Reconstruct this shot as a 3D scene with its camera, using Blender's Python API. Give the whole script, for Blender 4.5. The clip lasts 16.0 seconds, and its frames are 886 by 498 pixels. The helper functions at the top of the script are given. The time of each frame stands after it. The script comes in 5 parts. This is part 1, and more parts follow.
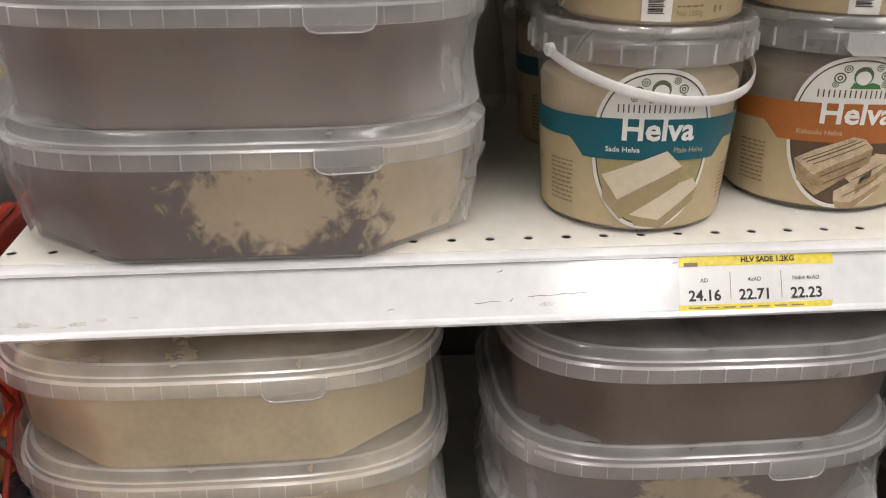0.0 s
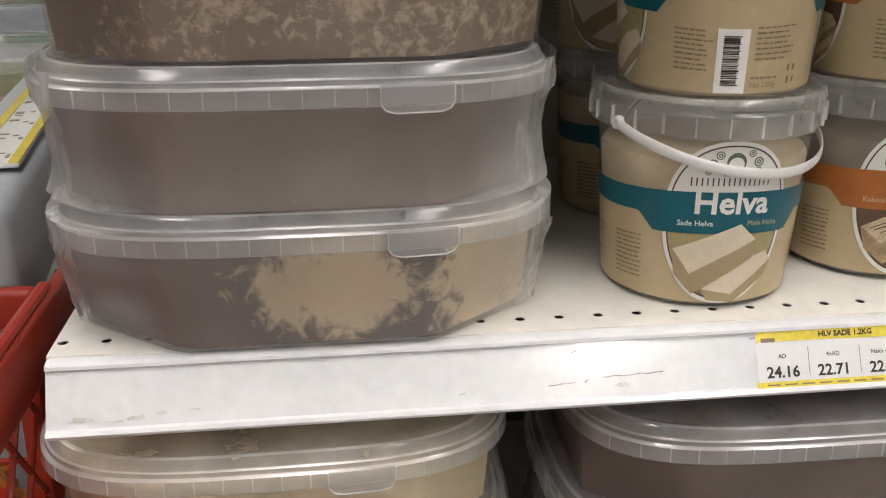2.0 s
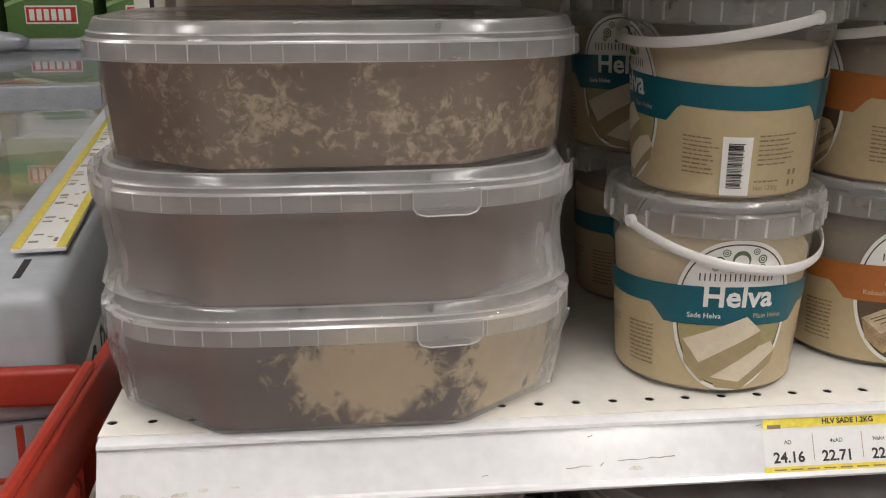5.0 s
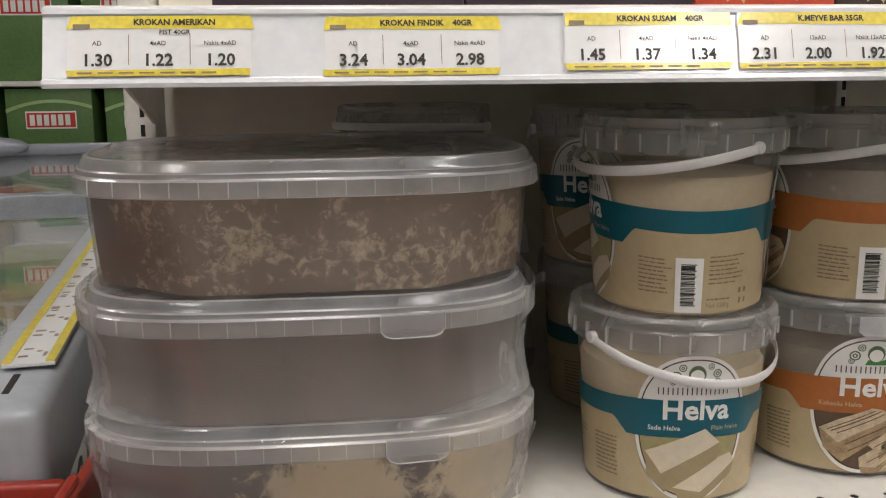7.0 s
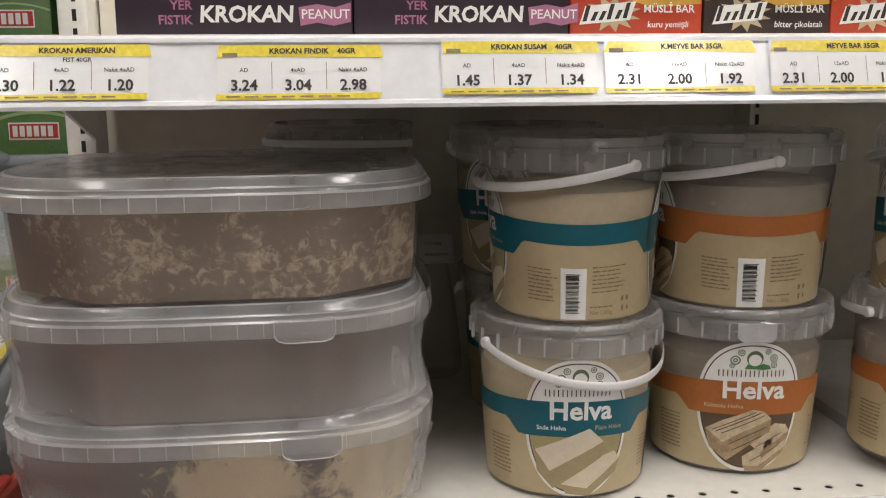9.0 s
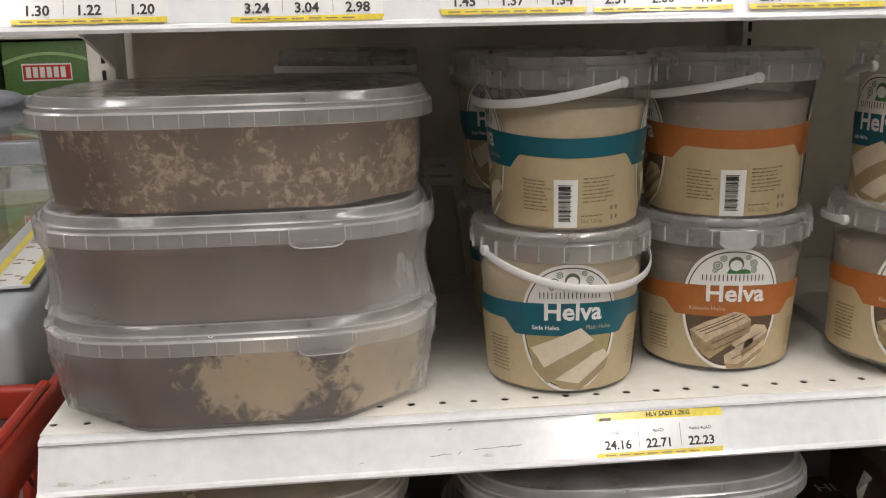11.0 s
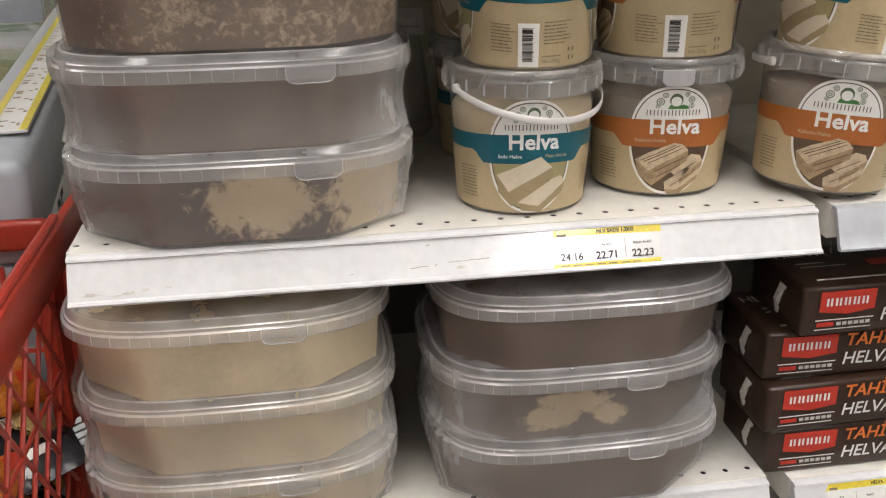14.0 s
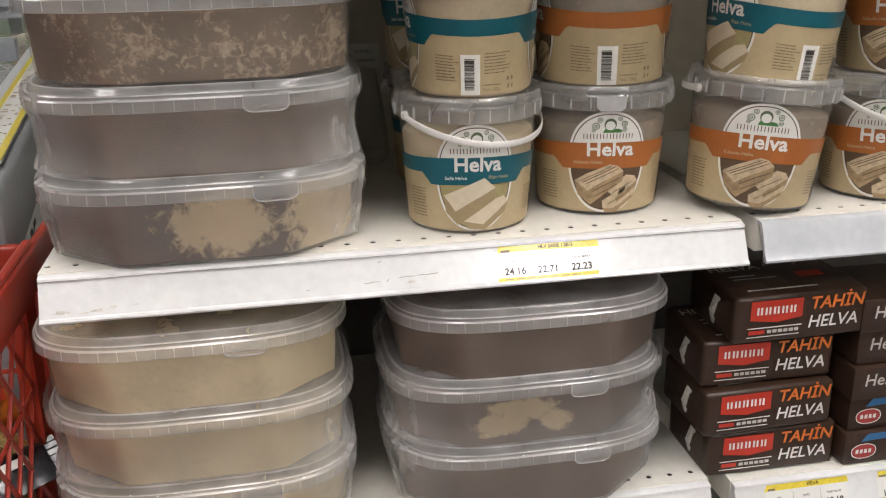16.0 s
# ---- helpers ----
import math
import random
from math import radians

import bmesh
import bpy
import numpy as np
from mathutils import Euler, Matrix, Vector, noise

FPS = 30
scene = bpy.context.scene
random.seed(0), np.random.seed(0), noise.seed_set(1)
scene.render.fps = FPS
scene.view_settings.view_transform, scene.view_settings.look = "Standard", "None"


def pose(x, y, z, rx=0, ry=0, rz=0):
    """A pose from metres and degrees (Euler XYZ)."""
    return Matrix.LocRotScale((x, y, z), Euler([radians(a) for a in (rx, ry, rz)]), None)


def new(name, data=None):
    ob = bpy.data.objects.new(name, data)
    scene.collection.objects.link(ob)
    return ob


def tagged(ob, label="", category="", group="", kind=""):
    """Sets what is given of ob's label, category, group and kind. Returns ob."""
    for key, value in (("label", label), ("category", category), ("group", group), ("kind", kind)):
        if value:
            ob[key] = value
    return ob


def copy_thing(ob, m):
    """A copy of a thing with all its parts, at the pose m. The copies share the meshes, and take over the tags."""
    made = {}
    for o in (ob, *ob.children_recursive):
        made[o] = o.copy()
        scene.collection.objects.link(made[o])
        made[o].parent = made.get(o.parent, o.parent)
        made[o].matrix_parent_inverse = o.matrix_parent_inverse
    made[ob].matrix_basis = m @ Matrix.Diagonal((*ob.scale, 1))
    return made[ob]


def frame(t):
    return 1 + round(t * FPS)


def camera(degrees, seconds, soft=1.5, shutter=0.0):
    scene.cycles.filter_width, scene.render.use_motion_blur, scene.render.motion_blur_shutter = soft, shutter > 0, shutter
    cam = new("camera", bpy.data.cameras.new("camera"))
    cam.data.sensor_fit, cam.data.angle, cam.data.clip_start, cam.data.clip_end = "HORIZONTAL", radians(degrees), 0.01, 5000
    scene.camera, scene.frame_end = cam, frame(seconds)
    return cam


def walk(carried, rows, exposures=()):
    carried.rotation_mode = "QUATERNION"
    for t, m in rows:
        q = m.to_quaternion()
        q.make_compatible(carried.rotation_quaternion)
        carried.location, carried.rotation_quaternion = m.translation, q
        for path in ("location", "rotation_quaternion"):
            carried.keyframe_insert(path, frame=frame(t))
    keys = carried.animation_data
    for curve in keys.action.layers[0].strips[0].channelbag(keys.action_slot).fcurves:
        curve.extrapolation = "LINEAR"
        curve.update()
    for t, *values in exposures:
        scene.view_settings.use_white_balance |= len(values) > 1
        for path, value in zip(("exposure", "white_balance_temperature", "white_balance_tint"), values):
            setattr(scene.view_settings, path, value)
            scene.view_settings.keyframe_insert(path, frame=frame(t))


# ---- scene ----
cam = camera(49.9, 16.0, soft=1.15)
METRES, EYE, TILT, LEAN, TURN = 0.516, 1.152, -20.0, 0.0, -5.15
ROWS = [
    (0.0, 0.0, 0.0, 0.0, 0.0, 0.0, -0.0),
    (0.5, -0.0433, 0.0305, 0.0128, -1.71, 0.69, 1.2),
    (1.0, -0.0721, 0.0625, 0.0212, -2.01, 1.13, 1.32),
    (1.5, -0.0854, 0.0589, 0.0315, -2.02, 1.83, 1.35),
    (2.0, -0.108, 0.0397, 0.0405, -1.42, 2.78, 1.04),
    (2.5, -0.1206, 0.0116, 0.0453, -1.46, 3.76, 0.43),
    (3.0, -0.1285, 0.009, 0.056, -0.92, 3.77, 0.21),
    (3.5, -0.1274, 0.0016, 0.0626, -0.06, 5.1, -0.09),
    (3.7, -0.1278, -0.0021, 0.0629, 0.22, 5.59, -0.3),
    (5.8, -0.1086, -0.0721, 0.0832, -1.0, 8.45, 1.21),
    (6.0, -0.1038, -0.0779, 0.0889, -0.89, 9.31, 1.39),
    (6.5, -0.0995, -0.0936, 0.0902, -0.61, 10.76, 1.29),
    (7.0, -0.0866, -0.1127, 0.0911, -0.66, 12.16, 1.08),
    (7.5, -0.056, -0.1375, 0.0924, -0.57, 12.86, 1.01),
    (8.0, -0.0175, -0.1526, 0.0925, -0.37, 13.46, 1.02),
    (8.5, 0.0078, -0.1687, 0.089, -0.37, 14.23, 0.81),
    (9.0, 0.0429, -0.1959, 0.073, -0.92, 12.73, 1.12),
    (9.2, 0.0525, -0.2069, 0.0617, -0.92, 11.74, 1.34),
    (11.3, 0.054, -0.2901, 0.0092, -0.1, 8.03, 1.44),
    (11.5, 0.0363, -0.2954, 0.0154, -1.36, 6.42, 2.2),
    (12.0, 0.005, -0.3208, 0.004, -2.27, 4.95, 2.49),
    (12.5, -0.0154, -0.3659, -0.0191, -3.38, 4.54, 2.63),
    (13.0, -0.0418, -0.4175, -0.0479, -4.86, 3.41, 2.73),
    (13.5, -0.0364, -0.4366, -0.0689, -4.37, 2.58, 2.83),
    (14.0, 0.0019, -0.4697, -0.0736, -3.22, 1.42, 2.36),
    (14.5, 0.0349, -0.4841, -0.0873, -2.55, 1.25, 2.04),
    (15.0, 0.0524, -0.508, -0.0913, -2.7, 2.81, 2.16),
    (15.5, 0.0408, -0.5475, -0.1019, -3.25, 3.73, 2.19),
    (16.0, 0.0428, -0.5813, -0.1155, -4.49, 3.54, 3.28),
]
BASE = pose(0, 0, 0.95, -3) @ pose(0, 0, -0.95) @ pose(0.218, -0.546, EYE, TILT, LEAN, TURN)
walk(cam, [(t, BASE @ pose(METRES * x, METRES * y, METRES * z, 90 + pitch, roll, yaw)) for t, x, y, z, yaw, pitch, roll in ROWS],
     [(0.0, -0.10), (3.5, -0.12), (5.8, -0.28), (7.0, -0.38), (9.0, -0.34), (11.5, -0.16), (13.5, -0.06), (16.0, 0.0)])


# ---- light ----
world = bpy.data.worlds.new("world")
scene.world = world
world.use_nodes = True
world.node_tree.nodes["Background"].inputs[0].default_value = (0.9, 0.95, 1.0, 1)
world.node_tree.nodes["Background"].inputs[1].default_value = 0.05
LAMP_POWER = 34.0


# ---- materials ----
def rgba(c):
    return (c[0], c[1], c[2], 1.0)


def material(name, color, rough=0.5, metal=0.0, vary=0.08, scale=40.0, bump=0.0, bump_scale=200.0, spec=0.5, color2=None,
             coat=0.0, random_tone=0.0):
    """A principled surface whose colour wanders at two scales, with fine relief."""
    m = bpy.data.materials.new(name)
    m.use_nodes = True
    nt = m.node_tree
    n, l = nt.nodes, nt.links
    p = n["Principled BSDF"]
    p.inputs["Roughness"].default_value = rough
    p.inputs["Metallic"].default_value = metal
    p.inputs["Specular IOR Level"].default_value = spec
    p.inputs["Coat Weight"].default_value = coat
    p.inputs["Coat Roughness"].default_value = 0.12
    tc = n.new("ShaderNodeTexCoord")
    a, b = n.new("ShaderNodeTexNoise"), n.new("ShaderNodeTexNoise")
    a.inputs["Scale"].default_value, b.inputs["Scale"].default_value = scale, scale * 6.3
    a.inputs["Detail"].default_value, b.inputs["Detail"].default_value = 5, 3
    l.new(tc.outputs["Object"], a.inputs["Vector"])
    l.new(tc.outputs["Object"], b.inputs["Vector"])
    add = n.new("ShaderNodeMath")
    add.operation = "ADD"
    l.new(a.outputs["Fac"], add.inputs[0])
    l.new(b.outputs["Fac"], add.inputs[1])
    ramp = n.new("ShaderNodeMapRange")
    ramp.inputs["From Min"].default_value, ramp.inputs["From Max"].default_value = 0.6, 1.4
    l.new(add.outputs[0], ramp.inputs["Value"])
    mix = n.new("ShaderNodeMix")
    mix.data_type = "RGBA"
    c2 = color2 or tuple(max(0.0, c * (1 - 2.2 * vary)) for c in color)
    c1 = color if color2 else tuple(min(1.0, c * (1 + vary)) for c in color)
    mix.inputs[6].default_value, mix.inputs[7].default_value = rgba(c2), rgba(c1)
    l.new(ramp.outputs["Result"], mix.inputs[0])
    l.new(mix.outputs[2], p.inputs["Base Color"])
    rr = n.new("ShaderNodeMapRange")
    rr.inputs["To Min"].default_value, rr.inputs["To Max"].default_value = max(0.02, rough * 0.8), min(1, rough * 1.25)
    l.new(a.outputs["Fac"], rr.inputs["Value"])
    l.new(rr.outputs["Result"], p.inputs["Roughness"])
    if bump:
        c = n.new("ShaderNodeTexNoise")
        c.inputs["Scale"].default_value, c.inputs["Detail"].default_value = bump_scale, 4
        l.new(tc.outputs["Object"], c.inputs["Vector"])
        bn = n.new("ShaderNodeBump")
        bn.inputs["Strength"].default_value, bn.inputs["Distance"].default_value = bump, 0.002
        l.new(c.outputs["Fac"], bn.inputs["Height"])
        l.new(bn.outputs["Normal"], p.inputs["Normal"])
    return m


def clear_plastic(name, tint, haze, rough, gloss=0.08, bump=0.0, bump_scale=60.0, see=(1, 1, 1)):
    """Thin translucent plastic: part clear, part milky, with a sheen."""
    m = bpy.data.materials.new(name)
    m.use_nodes = True
    nt = m.node_tree
    n, l = nt.nodes, nt.links
    n.remove(n["Principled BSDF"])
    out = n["Material Output"]
    clear, milk, trans, shine = (n.new("ShaderNodeBsdfTransparent"), n.new("ShaderNodeBsdfDiffuse"), n.new("ShaderNodeBsdfTranslucent"), n.new("ShaderNodeBsdfGlossy"))
    clear.inputs[0].default_value = rgba(see)
    milk.inputs[0].default_value = trans.inputs[0].default_value = rgba(tint)
    shine.inputs["Roughness"].default_value = rough
    tc = n.new("ShaderNodeTexCoord")
    cloud = n.new("ShaderNodeTexNoise")
    cloud.inputs["Scale"].default_value, cloud.inputs["Detail"].default_value = 25, 5
    l.new(tc.outputs["Object"], cloud.inputs["Vector"])
    amount = n.new("ShaderNodeMapRange")
    amount.inputs["From Min"].default_value, amount.inputs["From Max"].default_value = 0.3, 0.7
    amount.inputs["To Min"].default_value, amount.inputs["To Max"].default_value = haze * 0.75, min(1, haze * 1.25)
    l.new(cloud.outputs["Fac"], amount.inputs["Value"])
    both, body_mix, top = n.new("ShaderNodeMixShader"), n.new("ShaderNodeMixShader"), n.new("ShaderNodeMixShader")
    both.inputs[0].default_value = 0.45
    l.new(milk.outputs[0], both.inputs[1])
    l.new(trans.outputs[0], both.inputs[2])
    l.new(amount.outputs["Result"], body_mix.inputs[0])
    l.new(clear.outputs[0], body_mix.inputs[1])
    l.new(both.outputs[0], body_mix.inputs[2])
    lw = n.new("ShaderNodeLayerWeight")
    lw.inputs["Blend"].default_value = 0.25
    mul = n.new("ShaderNodeMath")
    mul.operation = "MULTIPLY_ADD"
    mul.inputs[1].default_value, mul.inputs[2].default_value = 0.35, gloss
    l.new(lw.outputs["Fresnel"], mul.inputs[0])
    l.new(mul.outputs[0], top.inputs[0])
    l.new(body_mix.outputs[0], top.inputs[1])
    l.new(shine.outputs[0], top.inputs[2])
    l.new(top.outputs[0], out.inputs["Surface"])
    if bump:
        c = n.new("ShaderNodeTexNoise")
        c.inputs["Scale"].default_value, c.inputs["Detail"].default_value = bump_scale, 3
        l.new(tc.outputs["Object"], c.inputs["Vector"])
        bn = n.new("ShaderNodeBump")
        bn.inputs["Strength"].default_value, bn.inputs["Distance"].default_value = bump, 0.004
        l.new(c.outputs["Fac"], bn.inputs["Height"])
        l.new(bn.outputs["Normal"], shine.inputs["Normal"])
    return m


def wrap_film(name, haze, rough):
    """Shrink film: almost clear, with milky streaks and creases where it is gathered."""
    m = bpy.data.materials.new(name)
    m.use_nodes = True
    nt = m.node_tree
    n, l = nt.nodes, nt.links
    n.remove(n["Principled BSDF"])
    out = n["Material Output"]
    clear, milk, shine = n.new("ShaderNodeBsdfTransparent"), n.new("ShaderNodeBsdfDiffuse"), n.new("ShaderNodeBsdfGlossy")
    milk.inputs[0].default_value = (0.86, 0.85, 0.84, 1)
    shine.inputs["Roughness"].default_value = rough
    tc = n.new("ShaderNodeTexCoord")
    squash = n.new("ShaderNodeMapping")
    squash.inputs["Scale"].default_value = (1.0, 1.0, 0.35)
    squash.inputs["Rotation"].default_value = (0.0, 0.35, 0.0)
    l.new(tc.outputs["Object"], squash.inputs["Vector"])
    broad, streak, crease = n.new("ShaderNodeTexNoise"), n.new("ShaderNodeTexNoise"), n.new("ShaderNodeTexNoise")
    for q, sc, dt, v in ((broad, 13, 3, tc.outputs["Object"]), (streak, 70, 5, squash.outputs[0]), (crease, 42, 2, squash.outputs[0])):
        q.inputs["Scale"].default_value, q.inputs["Detail"].default_value = sc, dt
        l.new(v, q.inputs["Vector"])
    crease.inputs["Distortion"].default_value = 1.6
    # the film thickens where it is pulled together at both ends of the stack
    apart = n.new("ShaderNodeSeparateXYZ")
    l.new(tc.outputs["Object"], apart.inputs[0])
    side = n.new("ShaderNodeMath")
    side.operation = "ABSOLUTE"
    l.new(apart.outputs["X"], side.inputs[0])
    ends = n.new("ShaderNodeMapRange")
    ends.inputs["From Min"].default_value, ends.inputs["From Max"].default_value = 0.088, 0.142
    ends.inputs["To Min"].default_value, ends.inputs["To Max"].default_value = 0.12, 1.0
    l.new(side.outputs[0], ends.inputs["Value"])
    cloud = n.new("ShaderNodeMapRange")
    cloud.inputs["From Min"].default_value, cloud.inputs["From Max"].default_value = 0.30, 0.64
    cloud.inputs["To Min"].default_value = 0.42
    l.new(broad.outputs["Fac"], cloud.inputs["Value"])
    fibre = n.new("ShaderNodeMapRange")
    fibre.inputs["From Min"].default_value, fibre.inputs["From Max"].default_value = 0.50, 0.70
    l.new(streak.outputs["Fac"], fibre.inputs["Value"])
    both = n.new("ShaderNodeMath")
    both.operation = "MULTIPLY_ADD"
    both.inputs[1].default_value = 0.55
    l.new(fibre.outputs["Result"], both.inputs[0])
    l.new(cloud.outputs["Result"], both.inputs[2])
    amount = n.new("ShaderNodeMath")
    amount.operation = "MULTIPLY"
    l.new(both.outputs[0], amount.inputs[0])
    l.new(ends.outputs["Result"], amount.inputs[1])
    final = n.new("ShaderNodeMath")
    final.operation = "MULTIPLY_ADD"
    final.use_clamp = True
    final.inputs[1].default_value, final.inputs[2].default_value = haze, haze * 0.12
    l.new(amount.outputs[0], final.inputs[0])
    body, top = n.new("ShaderNodeMixShader"), n.new("ShaderNodeMixShader")
    l.new(final.outputs[0], body.inputs[0])
    l.new(clear.outputs[0], body.inputs[1])
    l.new(milk.outputs[0], body.inputs[2])
    lw = n.new("ShaderNodeLayerWeight")
    lw.inputs["Blend"].default_value = 0.25
    gl = n.new("ShaderNodeMath")
    gl.operation = "MULTIPLY_ADD"
    gl.inputs[1].default_value, gl.inputs[2].default_value = 0.30, 0.03
    l.new(lw.outputs["Fresnel"], gl.inputs[0])
    l.new(gl.outputs[0], top.inputs[0])
    l.new(body.outputs[0], top.inputs[1])
    l.new(shine.outputs[0], top.inputs[2])
    l.new(top.outputs[0], out.inputs["Surface"])
    bn = n.new("ShaderNodeBump")
    bn.inputs["Strength"].default_value, bn.inputs["Distance"].default_value = 0.8, 0.004
    l.new(crease.outputs["Fac"], bn.inputs["Height"])
    l.new(bn.outputs["Normal"], shine.inputs["Normal"])
    l.new(bn.outputs["Normal"], milk.inputs["Normal"])
    return m


def halva(name, base, blot, spots=(), crumbs=0.0, crumb_scale=60.0, rough=0.6, drifts=()):
    """Pressed halva: a base tone, with blots of a second tone at given places (x, z, half width, half height) and crumbly flecks."""
    m = bpy.data.materials.new(name)
    m.use_nodes = True
    nt = m.node_tree
    n, l = nt.nodes, nt.links
    p = n["Principled BSDF"]
    p.inputs["Roughness"].default_value = rough
    p.inputs["Specular IOR Level"].default_value = 0.3
    tc = n.new("ShaderNodeTexCoord")
    fine, edge, broad = n.new("ShaderNodeTexNoise"), n.new("ShaderNodeTexNoise"), n.new("ShaderNodeTexNoise")
    for q, sc, dt in ((fine, 260, 4), (edge, 62, 8), (broad, 14, 4)):
        q.inputs["Scale"].default_value, q.inputs["Detail"].default_value = sc, dt
        l.new(tc.outputs["Object"], q.inputs["Vector"])
    edge.inputs["Roughness"].default_value = 0.68
    edge.inputs["Distortion"].default_value = 0.6

    def tone(c, k):
        mx = n.new("ShaderNodeMix")
        mx.data_type = "RGBA"
        mx.inputs[6].default_value = rgba(tuple(v * (1 - k) for v in c))
        mx.inputs[7].default_value = rgba(tuple(min(1, v * (1 + k)) for v in c))
        av = n.new("ShaderNodeMath")
        av.operation = "MULTIPLY_ADD"
        av.inputs[1].default_value = 0.35
        l.new(fine.outputs["Fac"], av.inputs[0])
        l.new(broad.outputs["Fac"], av.inputs[2])
        rm = n.new("ShaderNodeMapRange")
        rm.inputs["From Min"].default_value, rm.inputs["From Max"].default_value = 0.5, 0.85
        l.new(av.outputs[0], rm.inputs["Value"])
        l.new(rm.outputs["Result"], mx.inputs[0])
        return mx.outputs[2]

    color = tone(base, 0.16)
    second = tone(blot, 0.14)
    masks = []
    for x, z, w, h in spots:
        sub = n.new("ShaderNodeVectorMath")
        sub.operation = "SUBTRACT"
        sub.inputs[1].default_value = (x, 0, z)
        l.new(tc.outputs["Object"], sub.inputs[0])
        mu = n.new("ShaderNodeVectorMath")
        mu.operation = "MULTIPLY"
        mu.inputs[1].default_value = (1 / w, 0, 1 / h)
        l.new(sub.outputs[0], mu.inputs[0])
        ln = n.new("ShaderNodeVectorMath")
        ln.operation = "LENGTH"
        l.new(mu.outputs[0], ln.inputs[0])
        ad = n.new("ShaderNodeMath")
        ad.operation = "MULTIPLY_ADD"
        ad.inputs[1].default_value = 2.6
        l.new(edge.outputs["Fac"], ad.inputs[0])
        l.new(ln.outputs["Value"], ad.inputs[2])
        rm = n.new("ShaderNodeMapRange")
        rm.inputs["From Min"].default_value, rm.inputs["From Max"].default_value = 2.48, 2.12
        l.new(ad.outputs[0], rm.inputs["Value"])
        masks.append(rm.outputs["Result"])
    if crumbs:
        # torn flakes, denser in drifts
        wp, drift = n.new("ShaderNodeTexNoise"), n.new("ShaderNodeTexNoise")
        wp.inputs["Scale"].default_value, wp.inputs["Detail"].default_value = crumb_scale, 6
        wp.inputs["Roughness"].default_value, wp.inputs["Distortion"].default_value = 0.74, 0.45
        drift.inputs["Scale"].default_value, drift.inputs["Detail"].default_value = 24, 3
        l.new(tc.outputs["Object"], wp.inputs["Vector"])
        l.new(tc.outputs["Object"], drift.inputs["Vector"])
        both = n.new("ShaderNodeMath")
        both.operation = "MULTIPLY_ADD"
        both.inputs[1].default_value = 0.8
        l.new(drift.outputs["Fac"], both.inputs[0])
        l.new(wp.outputs["Fac"], both.inputs[2])
        level = both.outputs[0]
        for x, z, w, h, k in drifts:
            sub = n.new("ShaderNodeVectorMath")
            sub.operation = "SUBTRACT"
            sub.inputs[1].default_value = (x, 0, z)
            l.new(tc.outputs["Object"], sub.inputs[0])
            mu = n.new("ShaderNodeVectorMath")
            mu.operation = "MULTIPLY"
            mu.inputs[1].default_value = (1 / w, 0, 1 / h)
            l.new(sub.outputs[0], mu.inputs[0])
            ln = n.new("ShaderNodeVectorMath")
            ln.operation = "LENGTH"
            l.new(mu.outputs[0], ln.inputs[0])
            fall = n.new("ShaderNodeMapRange")
            fall.interpolation_type = "SMOOTHSTEP"
            fall.inputs["From Min"].default_value, fall.inputs["From Max"].default_value = 1.3, 0.2
            fall.inputs["To Max"].default_value = k
            l.new(ln.outputs["Value"], fall.inputs["Value"])
            ad = n.new("ShaderNodeMath")
            l.new(level, ad.inputs[0])
            l.new(fall.outputs["Result"], ad.inputs[1])
            level = ad.outputs[0]
        rm = n.new("ShaderNodeMapRange")
        rm.inputs["From Min"].default_value, rm.inputs["From Max"].default_value = 1.12 - 0.1 * crumbs, 1.26 - 0.1 * crumbs
        rm.inputs["To Max"].default_value = 0.85
        l.new(level, rm.inputs["Value"])
        masks.append(rm.outputs["Result"])
    for k in masks:
        mx = n.new("ShaderNodeMix")
        mx.data_type = "RGBA"
        l.new(k, mx.inputs[0])
        l.new(color, mx.inputs[6])
        l.new(second, mx.inputs[7])
        color = mx.outputs[2]
    l.new(color, p.inputs["Base Color"])
    bn = n.new("ShaderNodeBump")
    bn.inputs["Strength"].default_value, bn.inputs["Distance"].default_value = 0.35, 0.002
    l.new(edge.outputs["Fac"], bn.inputs["Height"])
    l.new(bn.outputs["Normal"], p.inputs["Normal"])
    return m


def glow(name, color, strength):
    m = bpy.data.materials.new(name)
    m.use_nodes = True
    p = m.node_tree.nodes["Principled BSDF"]
    p.inputs["Emission Color"].default_value = rgba(color)
    p.inputs["Emission Strength"].default_value = strength
    return m


M_SHELF = material("shelf_enamel", (0.78, 0.76, 0.70), 0.38, vary=0.05, scale=12, bump=0.08, bump_scale=500)
M_STRIP = material("strip_plastic", (0.80, 0.81, 0.82), 0.15, vary=0.05, scale=18, spec=0.9, coat=1.0)
M_STRIP_GREY = material("strip_metal", (0.66, 0.69, 0.73), 0.30, metal=0.35, vary=0.06, scale=15)
M_SCUFF = material("scuff", (0.32, 0.28, 0.24), 0.7, vary=0.3, scale=90)
M_STAIN = material("stain", (0.66, 0.64, 0.60), 0.6, vary=0.2, scale=120)
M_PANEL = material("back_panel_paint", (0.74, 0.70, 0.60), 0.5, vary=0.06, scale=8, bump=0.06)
# Darkened copy of the panel paint, standing in for deep shade below the shelf.
M_PANEL_SHADE = material("back_panel_shade", (0.14, 0.132, 0.122), 0.6, vary=0.1, scale=8)
M_UPRIGHT = material("upright_paint", (0.72, 0.70, 0.64), 0.45, vary=0.06, scale=20)
# Near-black; in the shelves' hollow front rims it stands in for shade.
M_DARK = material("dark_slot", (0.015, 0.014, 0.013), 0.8)
